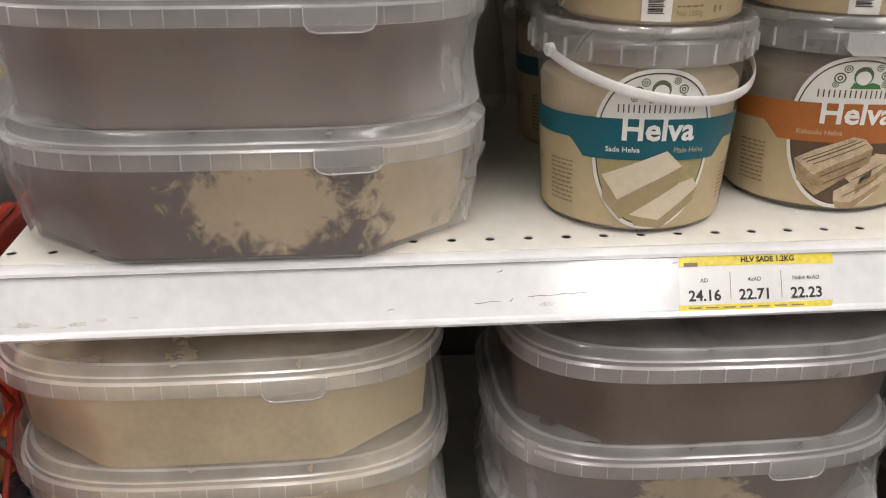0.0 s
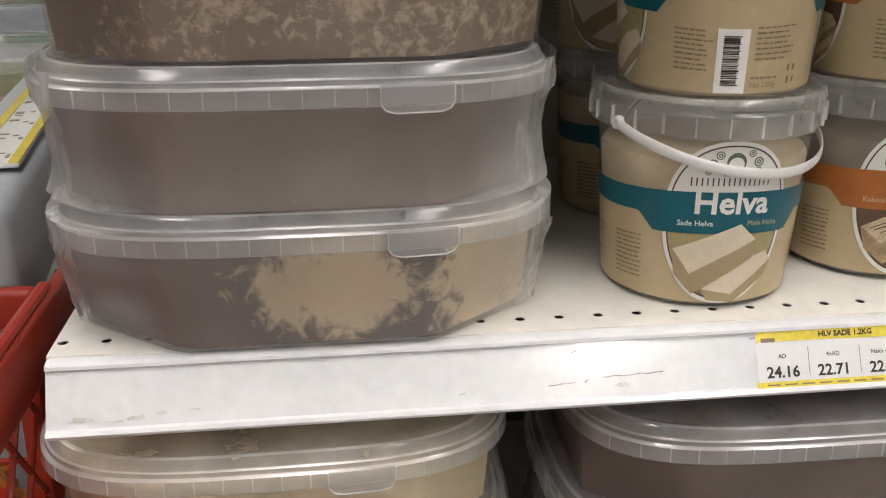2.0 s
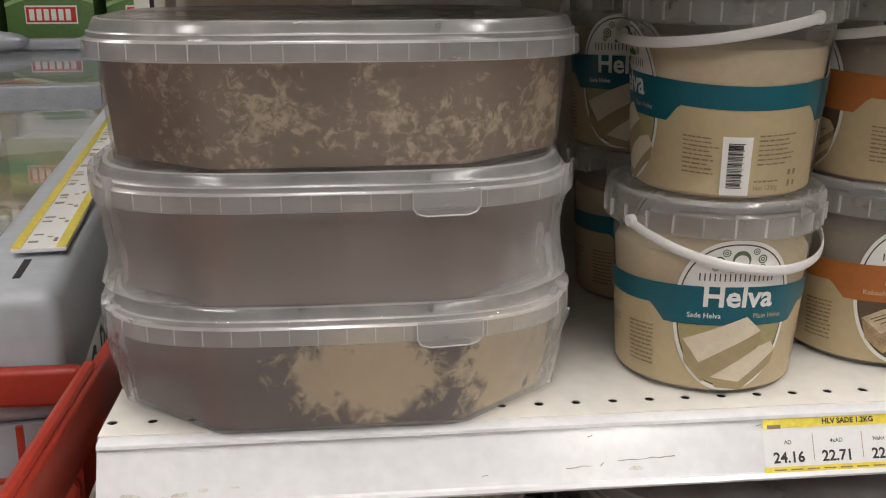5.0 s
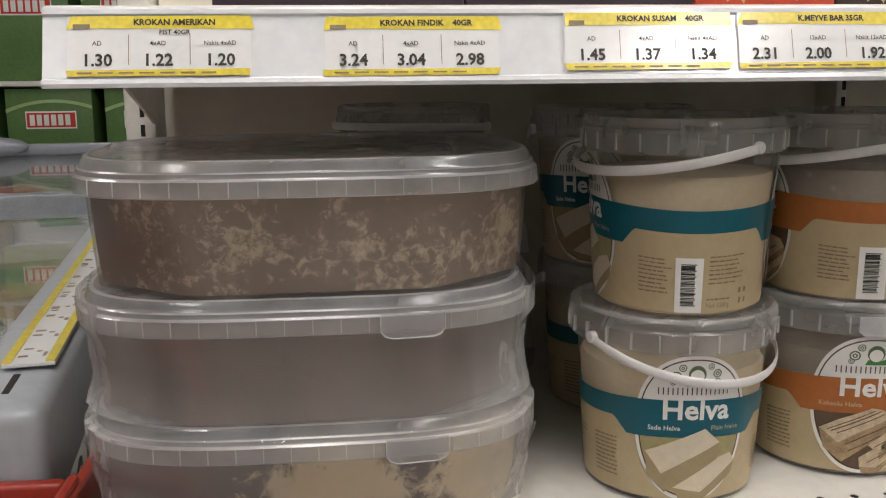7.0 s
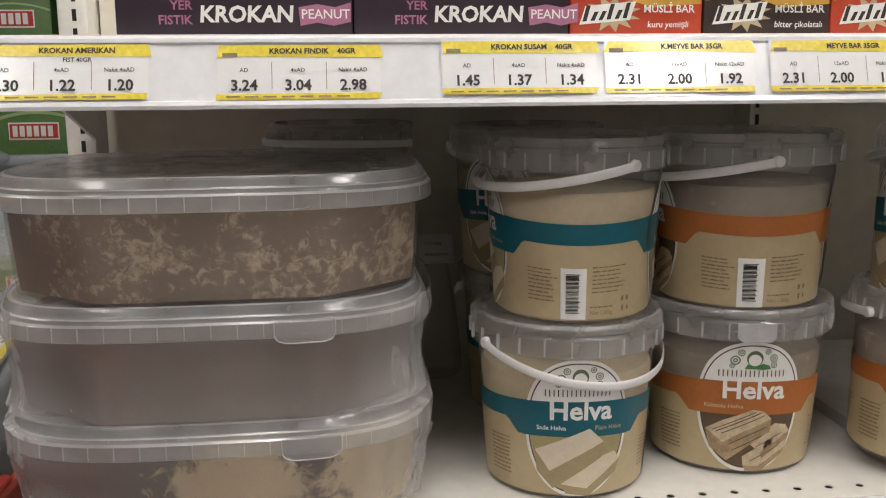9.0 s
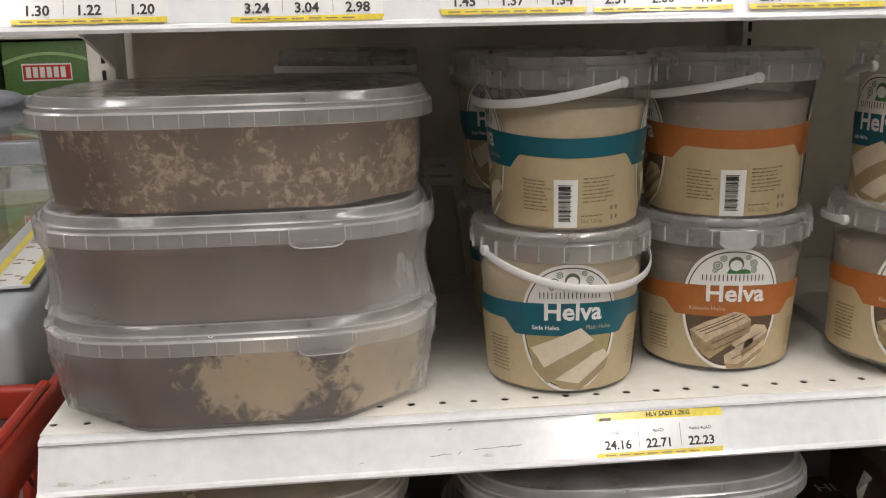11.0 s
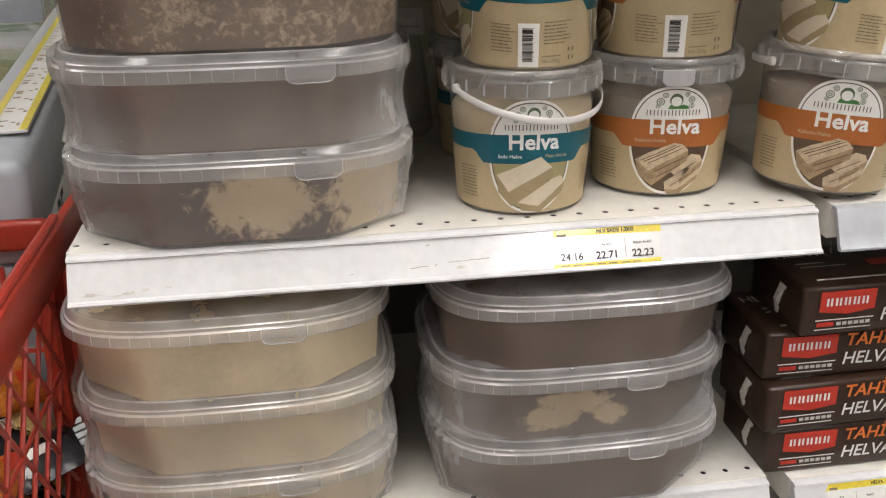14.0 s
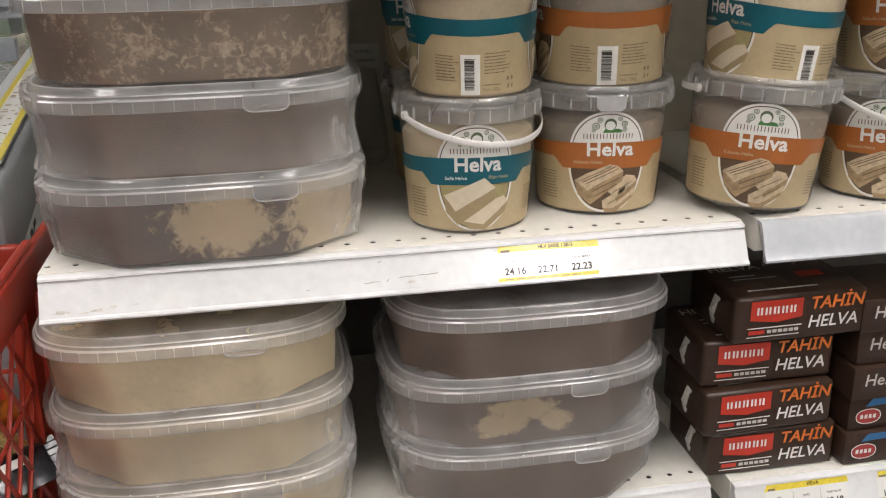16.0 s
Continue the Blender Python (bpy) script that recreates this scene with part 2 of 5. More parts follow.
M_TUB = clear_plastic("tub_plastic", (0.82, 0.81, 0.79), 0.11, 0.2, gloss=0.035)
M_LID = clear_plastic("lid_plastic", (0.86, 0.86, 0.87), 0.36, 0.17, gloss=0.055, bump=0.08, bump_scale=35)
M_LID_RIB = clear_plastic("rib_plastic", (0.9, 0.9, 0.91), 0.54, 0.2, gloss=0.08)
M_FILM = wrap_film("shrink_film", 0.31, 0.16)
M_FOLD = clear_plastic("film_fold", (0.9, 0.9, 0.9), 0.34, 0.11, gloss=0.05)
M_BUCKET = clear_plastic("bucket_plastic", (0.82, 0.80, 0.76), 0.15, 0.18, gloss=0.05)
M_BUCKET_LID = clear_plastic("bucket_lid_plastic", (0.86, 0.86, 0.86), 0.31, 0.18, gloss=0.06)
M_TAB = clear_plastic("tab_plastic", (0.88, 0.88, 0.89), 0.20, 0.15, gloss=0.10)
M_HANDLE = material("handle_plastic", (0.74, 0.73, 0.71), 0.35, vary=0.03)
M_CREAM = material("label_cream", (0.53, 0.425, 0.255), 0.38, vary=0.05, scale=25, coat=0.15)
M_WHITE = material("label_white", (0.85, 0.84, 0.80), 0.4, vary=0.03)
M_TEAL = material("label_teal", (0.005, 0.115, 0.155), 0.35, vary=0.06, coat=0.15)
M_ORANGE = material("label_orange", (0.44, 0.145, 0.035), 0.35, vary=0.06, coat=0.15)
M_INK = material("ink", (0.03, 0.025, 0.02), 0.5)
M_INK_SOFT = material("ink_soft", (0.25, 0.19, 0.115), 0.5)
M_BROWN_LINE = material("label_brown", (0.09, 0.05, 0.03), 0.45)
M_OLIVE = material("label_olive", (0.42, 0.36, 0.17), 0.42, vary=0.1, scale=60)
M_COCOA = material("label_cocoa", (0.13, 0.085, 0.05), 0.42, vary=0.1, scale=60)
M_BAR_TOP = material("picture_bar_top", (0.72, 0.63, 0.48), 0.5, vary=0.06, scale=150)
M_BAR_SIDE = material("picture_bar_side", (0.40, 0.31, 0.17), 0.5, vary=0.08, scale=150)
M_BAR_TOP_B = material("picture_cocoa_top", (0.66, 0.53, 0.36), 0.5, vary=0.2, scale=160)
M_BAR_SIDE_B = material("picture_cocoa_side", (0.44, 0.31, 0.175), 0.5, vary=0.25, scale=160)
M_GREEN = material("label_green", (0.07, 0.22, 0.06), 0.45)
M_OLIVE_INK = material("label_green_ink", (0.11, 0.15, 0.08), 0.45)
M_GREEN_PALE = material("label_pale_green", (0.35, 0.50, 0.22), 0.45)
M_YELLOW = material("tag_yellow", (0.82, 0.67, 0.07), 0.3, vary=0.12, scale=60, coat=0.6)
M_PAPER = material("tag_paper", (0.84, 0.84, 0.83), 0.15, vary=0.02, spec=0.9, coat=1.0)
M_FILL_PLAIN = halva("halva_plain", (0.66, 0.55, 0.37), (0.7, 0.6, 0.42))
M_FILL_COCOA = halva("halva_cocoa_marble", (0.33, 0.27, 0.21), (0.62, 0.53, 0.38), crumbs=1.2, crumb_scale=70)
M_TUB_CREAM = halva("halva_cream", (0.73, 0.62, 0.42), (0.64, 0.52, 0.33))
M_TUB_BROWN = halva("halva_brown", (0.205, 0.148, 0.112), (0.26, 0.20, 0.15), crumbs=0.2)
M_TUB_DARK = halva("halva_dark", (0.165, 0.115, 0.088), (0.24, 0.18, 0.13), crumbs=0.3, crumb_scale=40)
M_TUB_MARBLE = halva("halva_marble", (0.225, 0.166, 0.120), (0.54, 0.425, 0.295), crumbs=1.35, crumb_scale=125,
                     drifts=((-0.045, 0.022, 0.052, 0.040, 0.16), (0.072, 0.034, 0.034, 0.024, 0.13), (0.125, 0.03, 0.028, 0.07, 0.08), (-0.112, 0.03, 0.03, 0.05, 0.10)))
M_TUB_PATCH = halva("halva_patch", (0.160, 0.118, 0.096), (0.70, 0.56, 0.355), spots=((0.016, 0.0370, 0.045, 0.031), (0.120, 0.035, 0.042, 0.075)))
M_TUB_SPOT = halva("halva_spot", (0.19, 0.138, 0.108), (0.60, 0.47, 0.28), spots=((-0.012, 0.043, 0.034, 0.014), (-0.040, 0.026, 0.026, 0.012), (0.020, 0.026, 0.016, 0.012)))
M_FOIL = material("wrapper_brown", (0.048, 0.025, 0.016), 0.36, vary=0.15, scale=30, bump=0.25, bump_scale=60)
M_RED = material("logo_red", (0.58, 0.045, 0.025), 0.35, vary=0.06)
M_ORANGE_TEXT = material("text_orange", (0.75, 0.20, 0.04), 0.4)
M_BLUE = material("badge_blue", (0.035, 0.16, 0.36), 0.35)
M_PINK = material("badge_pink", (0.45, 0.05, 0.045), 0.35)
M_AUBERGINE = material("box_aubergine", (0.035, 0.022, 0.034), 0.4, vary=0.1, scale=20)
M_MAUVE = material("print_mauve", (0.42, 0.16, 0.27), 0.45)
M_BOX_RED = material("box_red", (0.55, 0.07, 0.03), 0.4)
M_BOX_GOLD = material("box_gold", (0.62, 0.36, 0.05), 0.4, vary=0.12, scale=30)
M_BOX_CHOC = material("box_choc", (0.045, 0.028, 0.022), 0.4)
M_CART = material("cart_red", (0.37, 0.034, 0.018), 0.34, vary=0.1, scale=25, bump=0.06)
M_FREEZER = material("freezer_grey", (0.40, 0.425, 0.455), 0.34, vary=0.07, scale=10, bump=0.04)
M_FREEZER_WHITE = material("freezer_body", (0.55, 0.55, 0.55), 0.4, vary=0.05, scale=6)
M_FRAME = material("lid_frame", (0.30, 0.32, 0.35), 0.3, metal=0.3)
M_GLASS = clear_plastic("freezer_glass", (0.8, 0.84, 0.84), 0.08, 0.02, gloss=0.22)
M_BOX_GREEN = material("carton_green", (0.105, 0.20, 0.06), 0.45, vary=0.12, scale=12)
M_BOX_GREEN_D = material("carton_dark_green", (0.02, 0.08, 0.03), 0.45)
M_SNACK_A = material("bag_orange", (0.62, 0.20, 0.03), 0.28, vary=0.3, scale=25, bump=0.4, bump_scale=60)
M_SNACK_B = material("bag_gold", (0.50, 0.36, 0.14), 0.25, vary=0.3, scale=35, bump=0.4, bump_scale=60)
M_SNACK_C = material("bag_black", (0.03, 0.03, 0.035), 0.22, vary=0.3, scale=30, bump=0.4, bump_scale=60)
M_FROZEN = material("frozen_pack", (0.74, 0.69, 0.58), 0.35, vary=0.3, scale=25, color2=(0.40, 0.36, 0.28))
M_BOTTLE = material("bottle_green", (0.03, 0.035, 0.012), 0.12, vary=0.1, spec=0.7)
M_FLOOR = material("floor_tile", (0.30, 0.285, 0.27), 0.3, vary=0.08, scale=4)
M_WALL = material("wall_paint", (0.36, 0.35, 0.335), 0.7, vary=0.05, scale=3)
M_CEIL = material("ceiling_paint", (0.55, 0.55, 0.54), 0.8, vary=0.05, scale=3)
M_TUBE = glow("fluorescent", (1.0, 0.945, 0.91), LAMP_POWER)


# ---- mesh helpers ----
def to_object(name, bm, mats, parent=None, label="", smooth=True):
    me = bpy.data.meshes.new(name)
    bm.normal_update()
    bm.to_mesh(me)
    bm.free()
    for q in (mats if isinstance(mats, (list, tuple)) else (mats,)):
        me.materials.append(q)
    if smooth:
        me.polygons.foreach_set("use_smooth", [True] * len(me.polygons))
        me.set_sharp_from_angle(angle=radians(35))
    ob = new(name, me)
    if parent is not None:
        ob.parent = parent
    if label:
        ob["label"] = label
    if name in ("small_print", "name_bar", "label_print", "badge_bar", "barcode", "skirt_rib", "emblem_ring", "scratch", "smudge", "title"):
        ob["kind"] = "stuff"
    return ob


def part(name, bm, mats, parent, label=""):
    return to_object(name, bm, mats, parent, label)


def thing(name, m, label, category, group="", kind=""):
    ob = new(name)
    ob.empty_display_size = 0.02
    ob.matrix_basis = m
    return tagged(ob, label, category, group, kind)


def structure(name, bm, mats, label, category):
    return tagged(to_object(name, bm, mats), label, category, kind="structure")


def add_box(bm, x0, x1, y0, y1, z0, z1, bevel=0.0, segments=2, m=None, index=0):
    vs = [bm.verts.new((x, y, z)) for x in (x0, x1) for y in (y0, y1) for z in (z0, z1)]
    fs = [bm.faces.new([vs[i] for i in q]) for q in ((0, 1, 3, 2), (4, 6, 7, 5), (0, 4, 5, 1), (2, 3, 7, 6), (0, 2, 6, 4), (1, 5, 7, 3))]
    for q in fs:
        q.material_index = index
    if m is not None:
        for v in vs:
            v.co = m @ v.co
    if bevel:
        es = list({e for q in fs for e in q.edges})
        bmesh.ops.bevel(bm, geom=es, offset=bevel, segments=segments, affect="EDGES", profile=0.5)


def box_bm(*a, **k):
    bm = bmesh.new()
    add_box(bm, *a, **k)
    return bm


def add_loft(bm, rings, closed=True, cap_start=False, cap_end=False, index=0):
    rows = [[bm.verts.new(p) for p in r] for r in rings]
    n = len(rows[0])
    for a, b in zip(rows, rows[1:]):
        for i in range(n if closed else n - 1):
            bm.faces.new((a[i], a[(i + 1) % n], b[(i + 1) % n], b[i])).material_index = index
    if cap_start:
        bm.faces.new(list(reversed(rows[0]))).material_index = index
    if cap_end:
        bm.faces.new(rows[-1]).material_index = index


def lathe_bm(profile, n=64, cap_start=False, cap_end=False):
    bm = bmesh.new()
    add_loft(bm, [[(r * math.sin(2 * math.pi * i / n), -r * math.cos(2 * math.pi * i / n), z) for i in range(n)] for r, z in profile],
             True, cap_start, cap_end)
    return bm


def add_sweep(bm, path, w, h, up=Vector((0, 0, 1)), n=8, closed=False):
    """A strip of rounded section, w across and h thick, along a path."""
    rings = []
    for i, p in enumerate(path):
        a, b = path[max(0, i - 1)], path[min(len(path) - 1, i + 1)]
        d = (b - a).normalized()
        side = d.cross(up)
        side = side.normalized() if side.length > 1e-6 else Vector((1, 0, 0))
        top = side.cross(d).normalized()
        rings.append([p + top * (w / 2 * math.cos(2 * math.pi * k / n)) + side * (h / 2 * math.sin(2 * math.pi * k / n)) for k in range(n)])
    add_loft(bm, rings, True, True, True)


def outline(hx, hy, e, n=72):
    """Rounded oblong outline round the origin; e is the power of the superellipse."""
    pts = []
    for i in range(n):
        t = 2 * math.pi * i / n
        c, s = math.cos(t), math.sin(t)
        pts.append((math.copysign(abs(c) ** (2 / e), c) * hx, math.copysign(abs(s) ** (2 / e), s) * hy))
    return pts


def octagon(hx, hy, cx, cy, n=72):
    """Outline with eight straight sides, as seen from the middle at the same angles as outline()."""
    corners = [(hx, -hy + cy), (hx, hy - cy), (hx - cx, hy), (-hx + cx, hy), (-hx, hy - cy), (-hx, -hy + cy), (-hx + cx, -hy), (hx - cx, -hy)]
    pts = []
    ring = outline(hx, hy, 3.0, n)
    for x, y in ring:
        best = None
        for (ax, ay), (bx, by) in zip(corners, corners[1:] + corners[:1]):
            dx, dy = bx - ax, by - ay
            den = x * dy - y * dx
            if abs(den) < 1e-12:
                continue
            s = (ax * dy - ay * dx) / den
            u = (ax * y - ay * x) / den
            if s > 0 and -1e-6 <= u <= 1 + 1e-6 and (best is None or s < best):
                best = s
        pts.append((x * best, y * best) if best else (x, y))
    return pts


def text_faces(s, size, bold=0.0, shear=0.0, align="CENTER", spacing=1.0):
    """Flat lettering in the built-in font: vertices as (u, v) and faces."""
    cu = bpy.data.curves.new("lettering", "FONT")
    cu.body, cu.size, cu.shear, cu.align_x, cu.align_y = s, size, shear, align, "CENTER"
    cu.offset, cu.resolution_u, cu.space_character, cu.fill_mode = bold * size, 2, spacing, "FRONT"
    tmp = bpy.data.objects.new("lettering", cu)
    scene.collection.objects.link(tmp)
    me = bpy.data.meshes.new_from_object(tmp)
    vs = [(v.co.x, v.co.y) for v in me.vertices]
    fs = [tuple(q.vertices) for q in me.polygons]
    bpy.data.objects.remove(tmp)
    bpy.data.curves.remove(cu)
    bpy.data.meshes.remove(me)
    return vs, fs


def add_flat(bm, vs, fs, place, index=0):
    made = [bm.verts.new(place(u, v)) for u, v in vs]
    for q in fs:
        try:
            bm.faces.new([made[i] for i in q]).material_index = index
        except ValueError:
            pass


def text_bm(s, size, place, u=0.0, v=0.0, **k):
    bm = bmesh.new()
    vs, fs = text_faces(s, size, **k)
    add_flat(bm, [(a + u, b + v) for a, b in vs], fs, place)
    return bm


def columns_bm(place, u0, u1, lo, hi, n=24, rows=1):
    bm = bmesh.new()
    grid = []
    for i in range(n + 1):
        u = u0 + (u1 - u0) * i / n
        a, b = lo(u), hi(u)
        grid.append([bm.verts.new(place(u, a + (b - a) * j / rows)) for j in range(rows + 1)])
    for p, q in zip(grid, grid[1:]):
        for j in range(rows):
            bm.faces.new((p[j], q[j], q[j + 1], p[j + 1]))
    return bm


def rect_bm(place, u0, u1, v0, v1, n=1):
    return columns_bm(place, u0, u1, lambda u: v0, lambda u: v1, n)


def poly_bm(place, polys, cut=0.004):
    """Flat polygons, cut into short pieces across so that they can follow a round wall."""
    bm = bmesh.new()
    for pts in polys:
        bm.faces.new([bm.verts.new((u, v, 0)) for u, v in pts])
    us = [v.co.x for v in bm.verts]
    k = math.ceil(min(us) / cut)
    while k * cut < max(us):
        bmesh.ops.bisect_plane(bm, geom=bm.verts[:] + bm.edges[:] + bm.faces[:], plane_co=(k * cut, 0, 0), plane_no=(1, 0, 0))
        k += 1
    for v in bm.verts:
        v.co = Vector(place(v.co.x, v.co.y))
    return bm


def bars_bm(place, rows, n=8, words=False):
    """Lines of small print as bars: (u0, u1, v, height)."""
    bm = bmesh.new()
    if words:
        rnd = random.Random(len(rows))
        cut = []
        for u0, u1, v, h in rows:
            u = u0
            while u < u1 - 0.001:
                w = min(u1, u + rnd.uniform(0.0022, 0.0068))
                cut.append((u, w, v, h * rnd.uniform(0.8, 1.1)))
                u = w + 0.0008
        rows, n = cut, 2
    for u0, u1, v, h in rows:
        grid = [[bm.verts.new(place(u0 + (u1 - u0) * i / n, v + d)) for d in (-h / 2, h / 2)] for i in range(n + 1)]
        for p, q in zip(grid, grid[1:]):
            bm.faces.new((p[0], q[0], q[1], p[1]))
    return bm


def on_front(x, y, z, lean=0.0, turn=0.0):
    """A flat place facing -y at (x, y, z): u along x, v upward; lean degrees back at the top."""
    m = pose(x, y, z, 0, 0, turn) @ pose(0, 0, 0, 90 - lean)
    return lambda u, v, d=0.0: (m @ Vector((u, v, d)))


# ---- room ----
def room():
    structure("floor", box_bm(-4.5, 5, -4, 5.0, -0.05, 0.0), M_FLOOR, "pale grey speckled floor tiles of the shop", "floor")
    structure("ceiling", box_bm(-4.5, 5, -4, 5.0, 3.0, 3.05), M_CEIL, "plain off-white shop ceiling", "ceiling")
    for nm, a in (("wall_back", (-4.5, 5, 5.0, 5.1)), ("wall_front", (-4.5, 5, -4.1, -4.0)), ("wall_west", (-4.6, -4.5, -4.1, 5.1)), ("wall_east", (5.0, 5.1, -4.1, 5.1))):
        structure(nm, box_bm(a[0], a[1], a[2], a[3], -0.05, 3.05), M_WALL, "plain light-painted shop wall", "wall")
    # rows of fluorescent lamps across the aisle
    for x, y in ((1.5, -2.15), (1.5, -3.4), (1.35, -0.6), (0.10, -0.6), (-1.15, -2.2), (-1.3, 1.5)):
        lamp = thing("ceiling_lamp", pose(x, y, 2.98), "long white fluorescent lamp under the ceiling", "lamp", "ceiling lamps")
        part("housing", box_bm(-0.14, 0.14, -0.62, 0.62, -0.03, 0.0, 0.006), M_CEIL, lamp)
        part("tube", box_bm(-0.11, 0.11, -0.6, 0.6, -0.045, -0.031, 0.005), M_TUBE, lamp, "glowing white fluorescent tube")


room()


# ---- shelving ----
def strip_bm(x0, x1, z, h, y=0.0, round_face=False):
    """Price strip: a lipped channel that leans back at the top."""
    k = h / 0.046
    q = 1.0 if h < 0.045 else 1.40
    prof = [(0.006, 0.0), (-0.003, 0.0), (-0.005, -0.0015), (-0.0055, -0.004), (-0.0042, -0.0055), (-0.0145, -0.0405), (-0.0162, -0.0412), (-0.0172, -0.0435), (-0.0165, -0.046),
            (-0.012, -0.046), (0.006, -0.034)]
    if round_face:
        prof = [(0.006, 0.0), (-0.003, 0.0), (-0.005, -0.0012), (-0.0065, -0.006), (-0.0090, -0.016), (-0.0120, -0.028), (-0.0145, -0.039), (-0.0165, -0.043), (-0.0160, -0.046), (-0.0125, -0.046), (-0.0120, -0.0425), (-0.0020, -0.004), (0.006, -0.004)]
    bm = bmesh.new()
    xs = [x0 + (x1 - x0) * i / 12 for i in range(13)]
    add_loft(bm, [[(x, y + (a * q if a < 0 else a), z + b * k * (1.0 if q == 1.0 else 0.826)) for a, b in prof] for x in xs], True, True, True)
    return bm


def board_bm(x0, x1, y0, y1, z, pitch=0.0245, first=0.005, hole=0.0031, row=0.018):
    """Sheet steel shelf with one row of round holes behind the front edge."""
    bm = bmesh.new()
    cells = int((x1 - x0 - first) / pitch)
    start = x0 + first - pitch / 2
    ya, yb = y0 + row - 0.009, y0 + row + 0.009
    n = 16

    def quad(a, b, c, d, zz=z):
        bm.faces.new([bm.verts.new((p[0], p[1], zz)) for p in (a, b, c, d)])

    lo, hi = max(x0, start), start + (cells + 1) * pitch
    hi = min(hi, x1)
    for i in range(cells + 1):
        cx = start + (i + 0.5) * pitch
        xa, xb = max(x0, cx - pitch / 2), min(x1, cx + pitch / 2)
        if cx + hole > x1 - 0.001 or cx - hole < x0 + 0.001:
            quad((xa, ya), (xb, ya), (xb, yb), (xa, yb))
            continue
        inner, outer, low = [], [], []
        for k in range(n):
            t = 2 * math.pi * k / n
            c, s = math.cos(t), math.sin(t)
            q = max(abs(c), abs(s))
            ox, oy = c / q, s / q
            outer.append(bm.verts.new((cx + (ox * (xb - cx) if ox > 0 else ox * (cx - xa)), (ya + yb) / 2 + oy * (yb - ya) / 2, z)))
            inner.append(bm.verts.new((cx + c * hole, (ya + yb) / 2 + s * hole, z)))
            low.append(bm.verts.new((cx + c * hole, (ya + yb) / 2 + s * hole, z - 0.0008)))
        for k in range(n):
            j = (k + 1) % n
            bm.faces.new((outer[k], outer[j], inner[j], inner[k]))
            bm.faces.new((inner[k], inner[j], low[j], low[k]))
    if hi < x1:
        quad((hi, ya), (x1, ya), (x1, yb), (hi, yb))
    quad((x0, y0), (x1, y0), (x1, ya), (x0, ya))
    quad((x0, yb), (x1, yb), (x1, y1), (x0, y1))
    # folded rim and underside
    for a, b in (((x0, y0), (x0, y1)), ((x1, y1), (x1, y0)), ((x1, y0), (x0, y0)), ((x0, y1), (x1, y1))):
        bm.faces.new([bm.verts.new(p) for p in ((a[0], a[1], z), (b[0], b[1], z), (b[0], b[1], z - 0.034), (a[0], a[1], z - 0.034))])
    quad((x0 + 0.001, y0 + 0.001), (x0 + 0.001, y1 - 0.001), (x1 - 0.001, y1 - 0.001), (x1 - 0.001, y0 + 0.001), z - 0.030)
    bmesh.ops.remove_doubles(bm, verts=bm.verts, dist=1e-6)
    return bm


def shelf(x0, x1, y0, y1, z, h, label, strip_mat, round_face=False, holes=0.005):
    s = thing("shelf", pose(0, 0, 0), label, "shelf", "shop shelves", "structure")
    part("board", board_bm(x0, x1, y0 + 0.002, y1, z, first=holes), M_SHELF, s)
    # Added black box in the hollow rim: paints the shade seen through the holes.
    part("shade_fill", box_bm(x0 + 0.002, x1 - 0.002, y0 + 0.005, y0 + 0.045, z - 0.028, z - 0.0045), M_DARK, s)
    part("price_strip", strip_bm(x0 + 0.001, x1 - 0.001, z - 0.0012, h, y0, round_face), strip_mat, s, "white plastic price strip" if strip_mat is M_STRIP else "grey metal price strip")
    return s


Z_MAIN, Z_UP, Z_LOW = 0.95, 1.281, 0.652
BACK = 0.40
shelf_main = shelf(0.0, 0.667, 0.0, BACK, Z_MAIN, 0.046, "cream enamelled steel shelf with scuffed white price strip", M_STRIP)
shelf_up = shelf(0.010, 0.667, -0.009, BACK, Z_UP, 0.0435, "cream enamelled steel shelf with white price strip full of tags", M_STRIP)
shelf_low = shelf(0.0, 0.655, 0.0, BACK, Z_LOW, 0.046, "cream perforated steel shelf holding stacked tubs", M_STRIP)
shelf_right = shelf(0.683, 1.35, 0.0, BACK, Z_MAIN, 0.046, "cream steel shelf with rounded grey price strip", M_STRIP_GREY, True)
shelf_right_low = shelf(0.680, 1.35, -0.003, BACK, Z_LOW - 0.004, 0.046, "cream perforated steel shelf with tagged white strip", M_STRIP)
shelf_right_up = shelf(0.683, 1.35, -0.009, BACK, Z_UP, 0.041, "cream steel shelf of the next bay", M_STRIP)
shelf_base = shelf(0.0, 1.35, -0.02, BACK, 0.16, 0.046, "cream steel base shelf near the floor", M_STRIP)


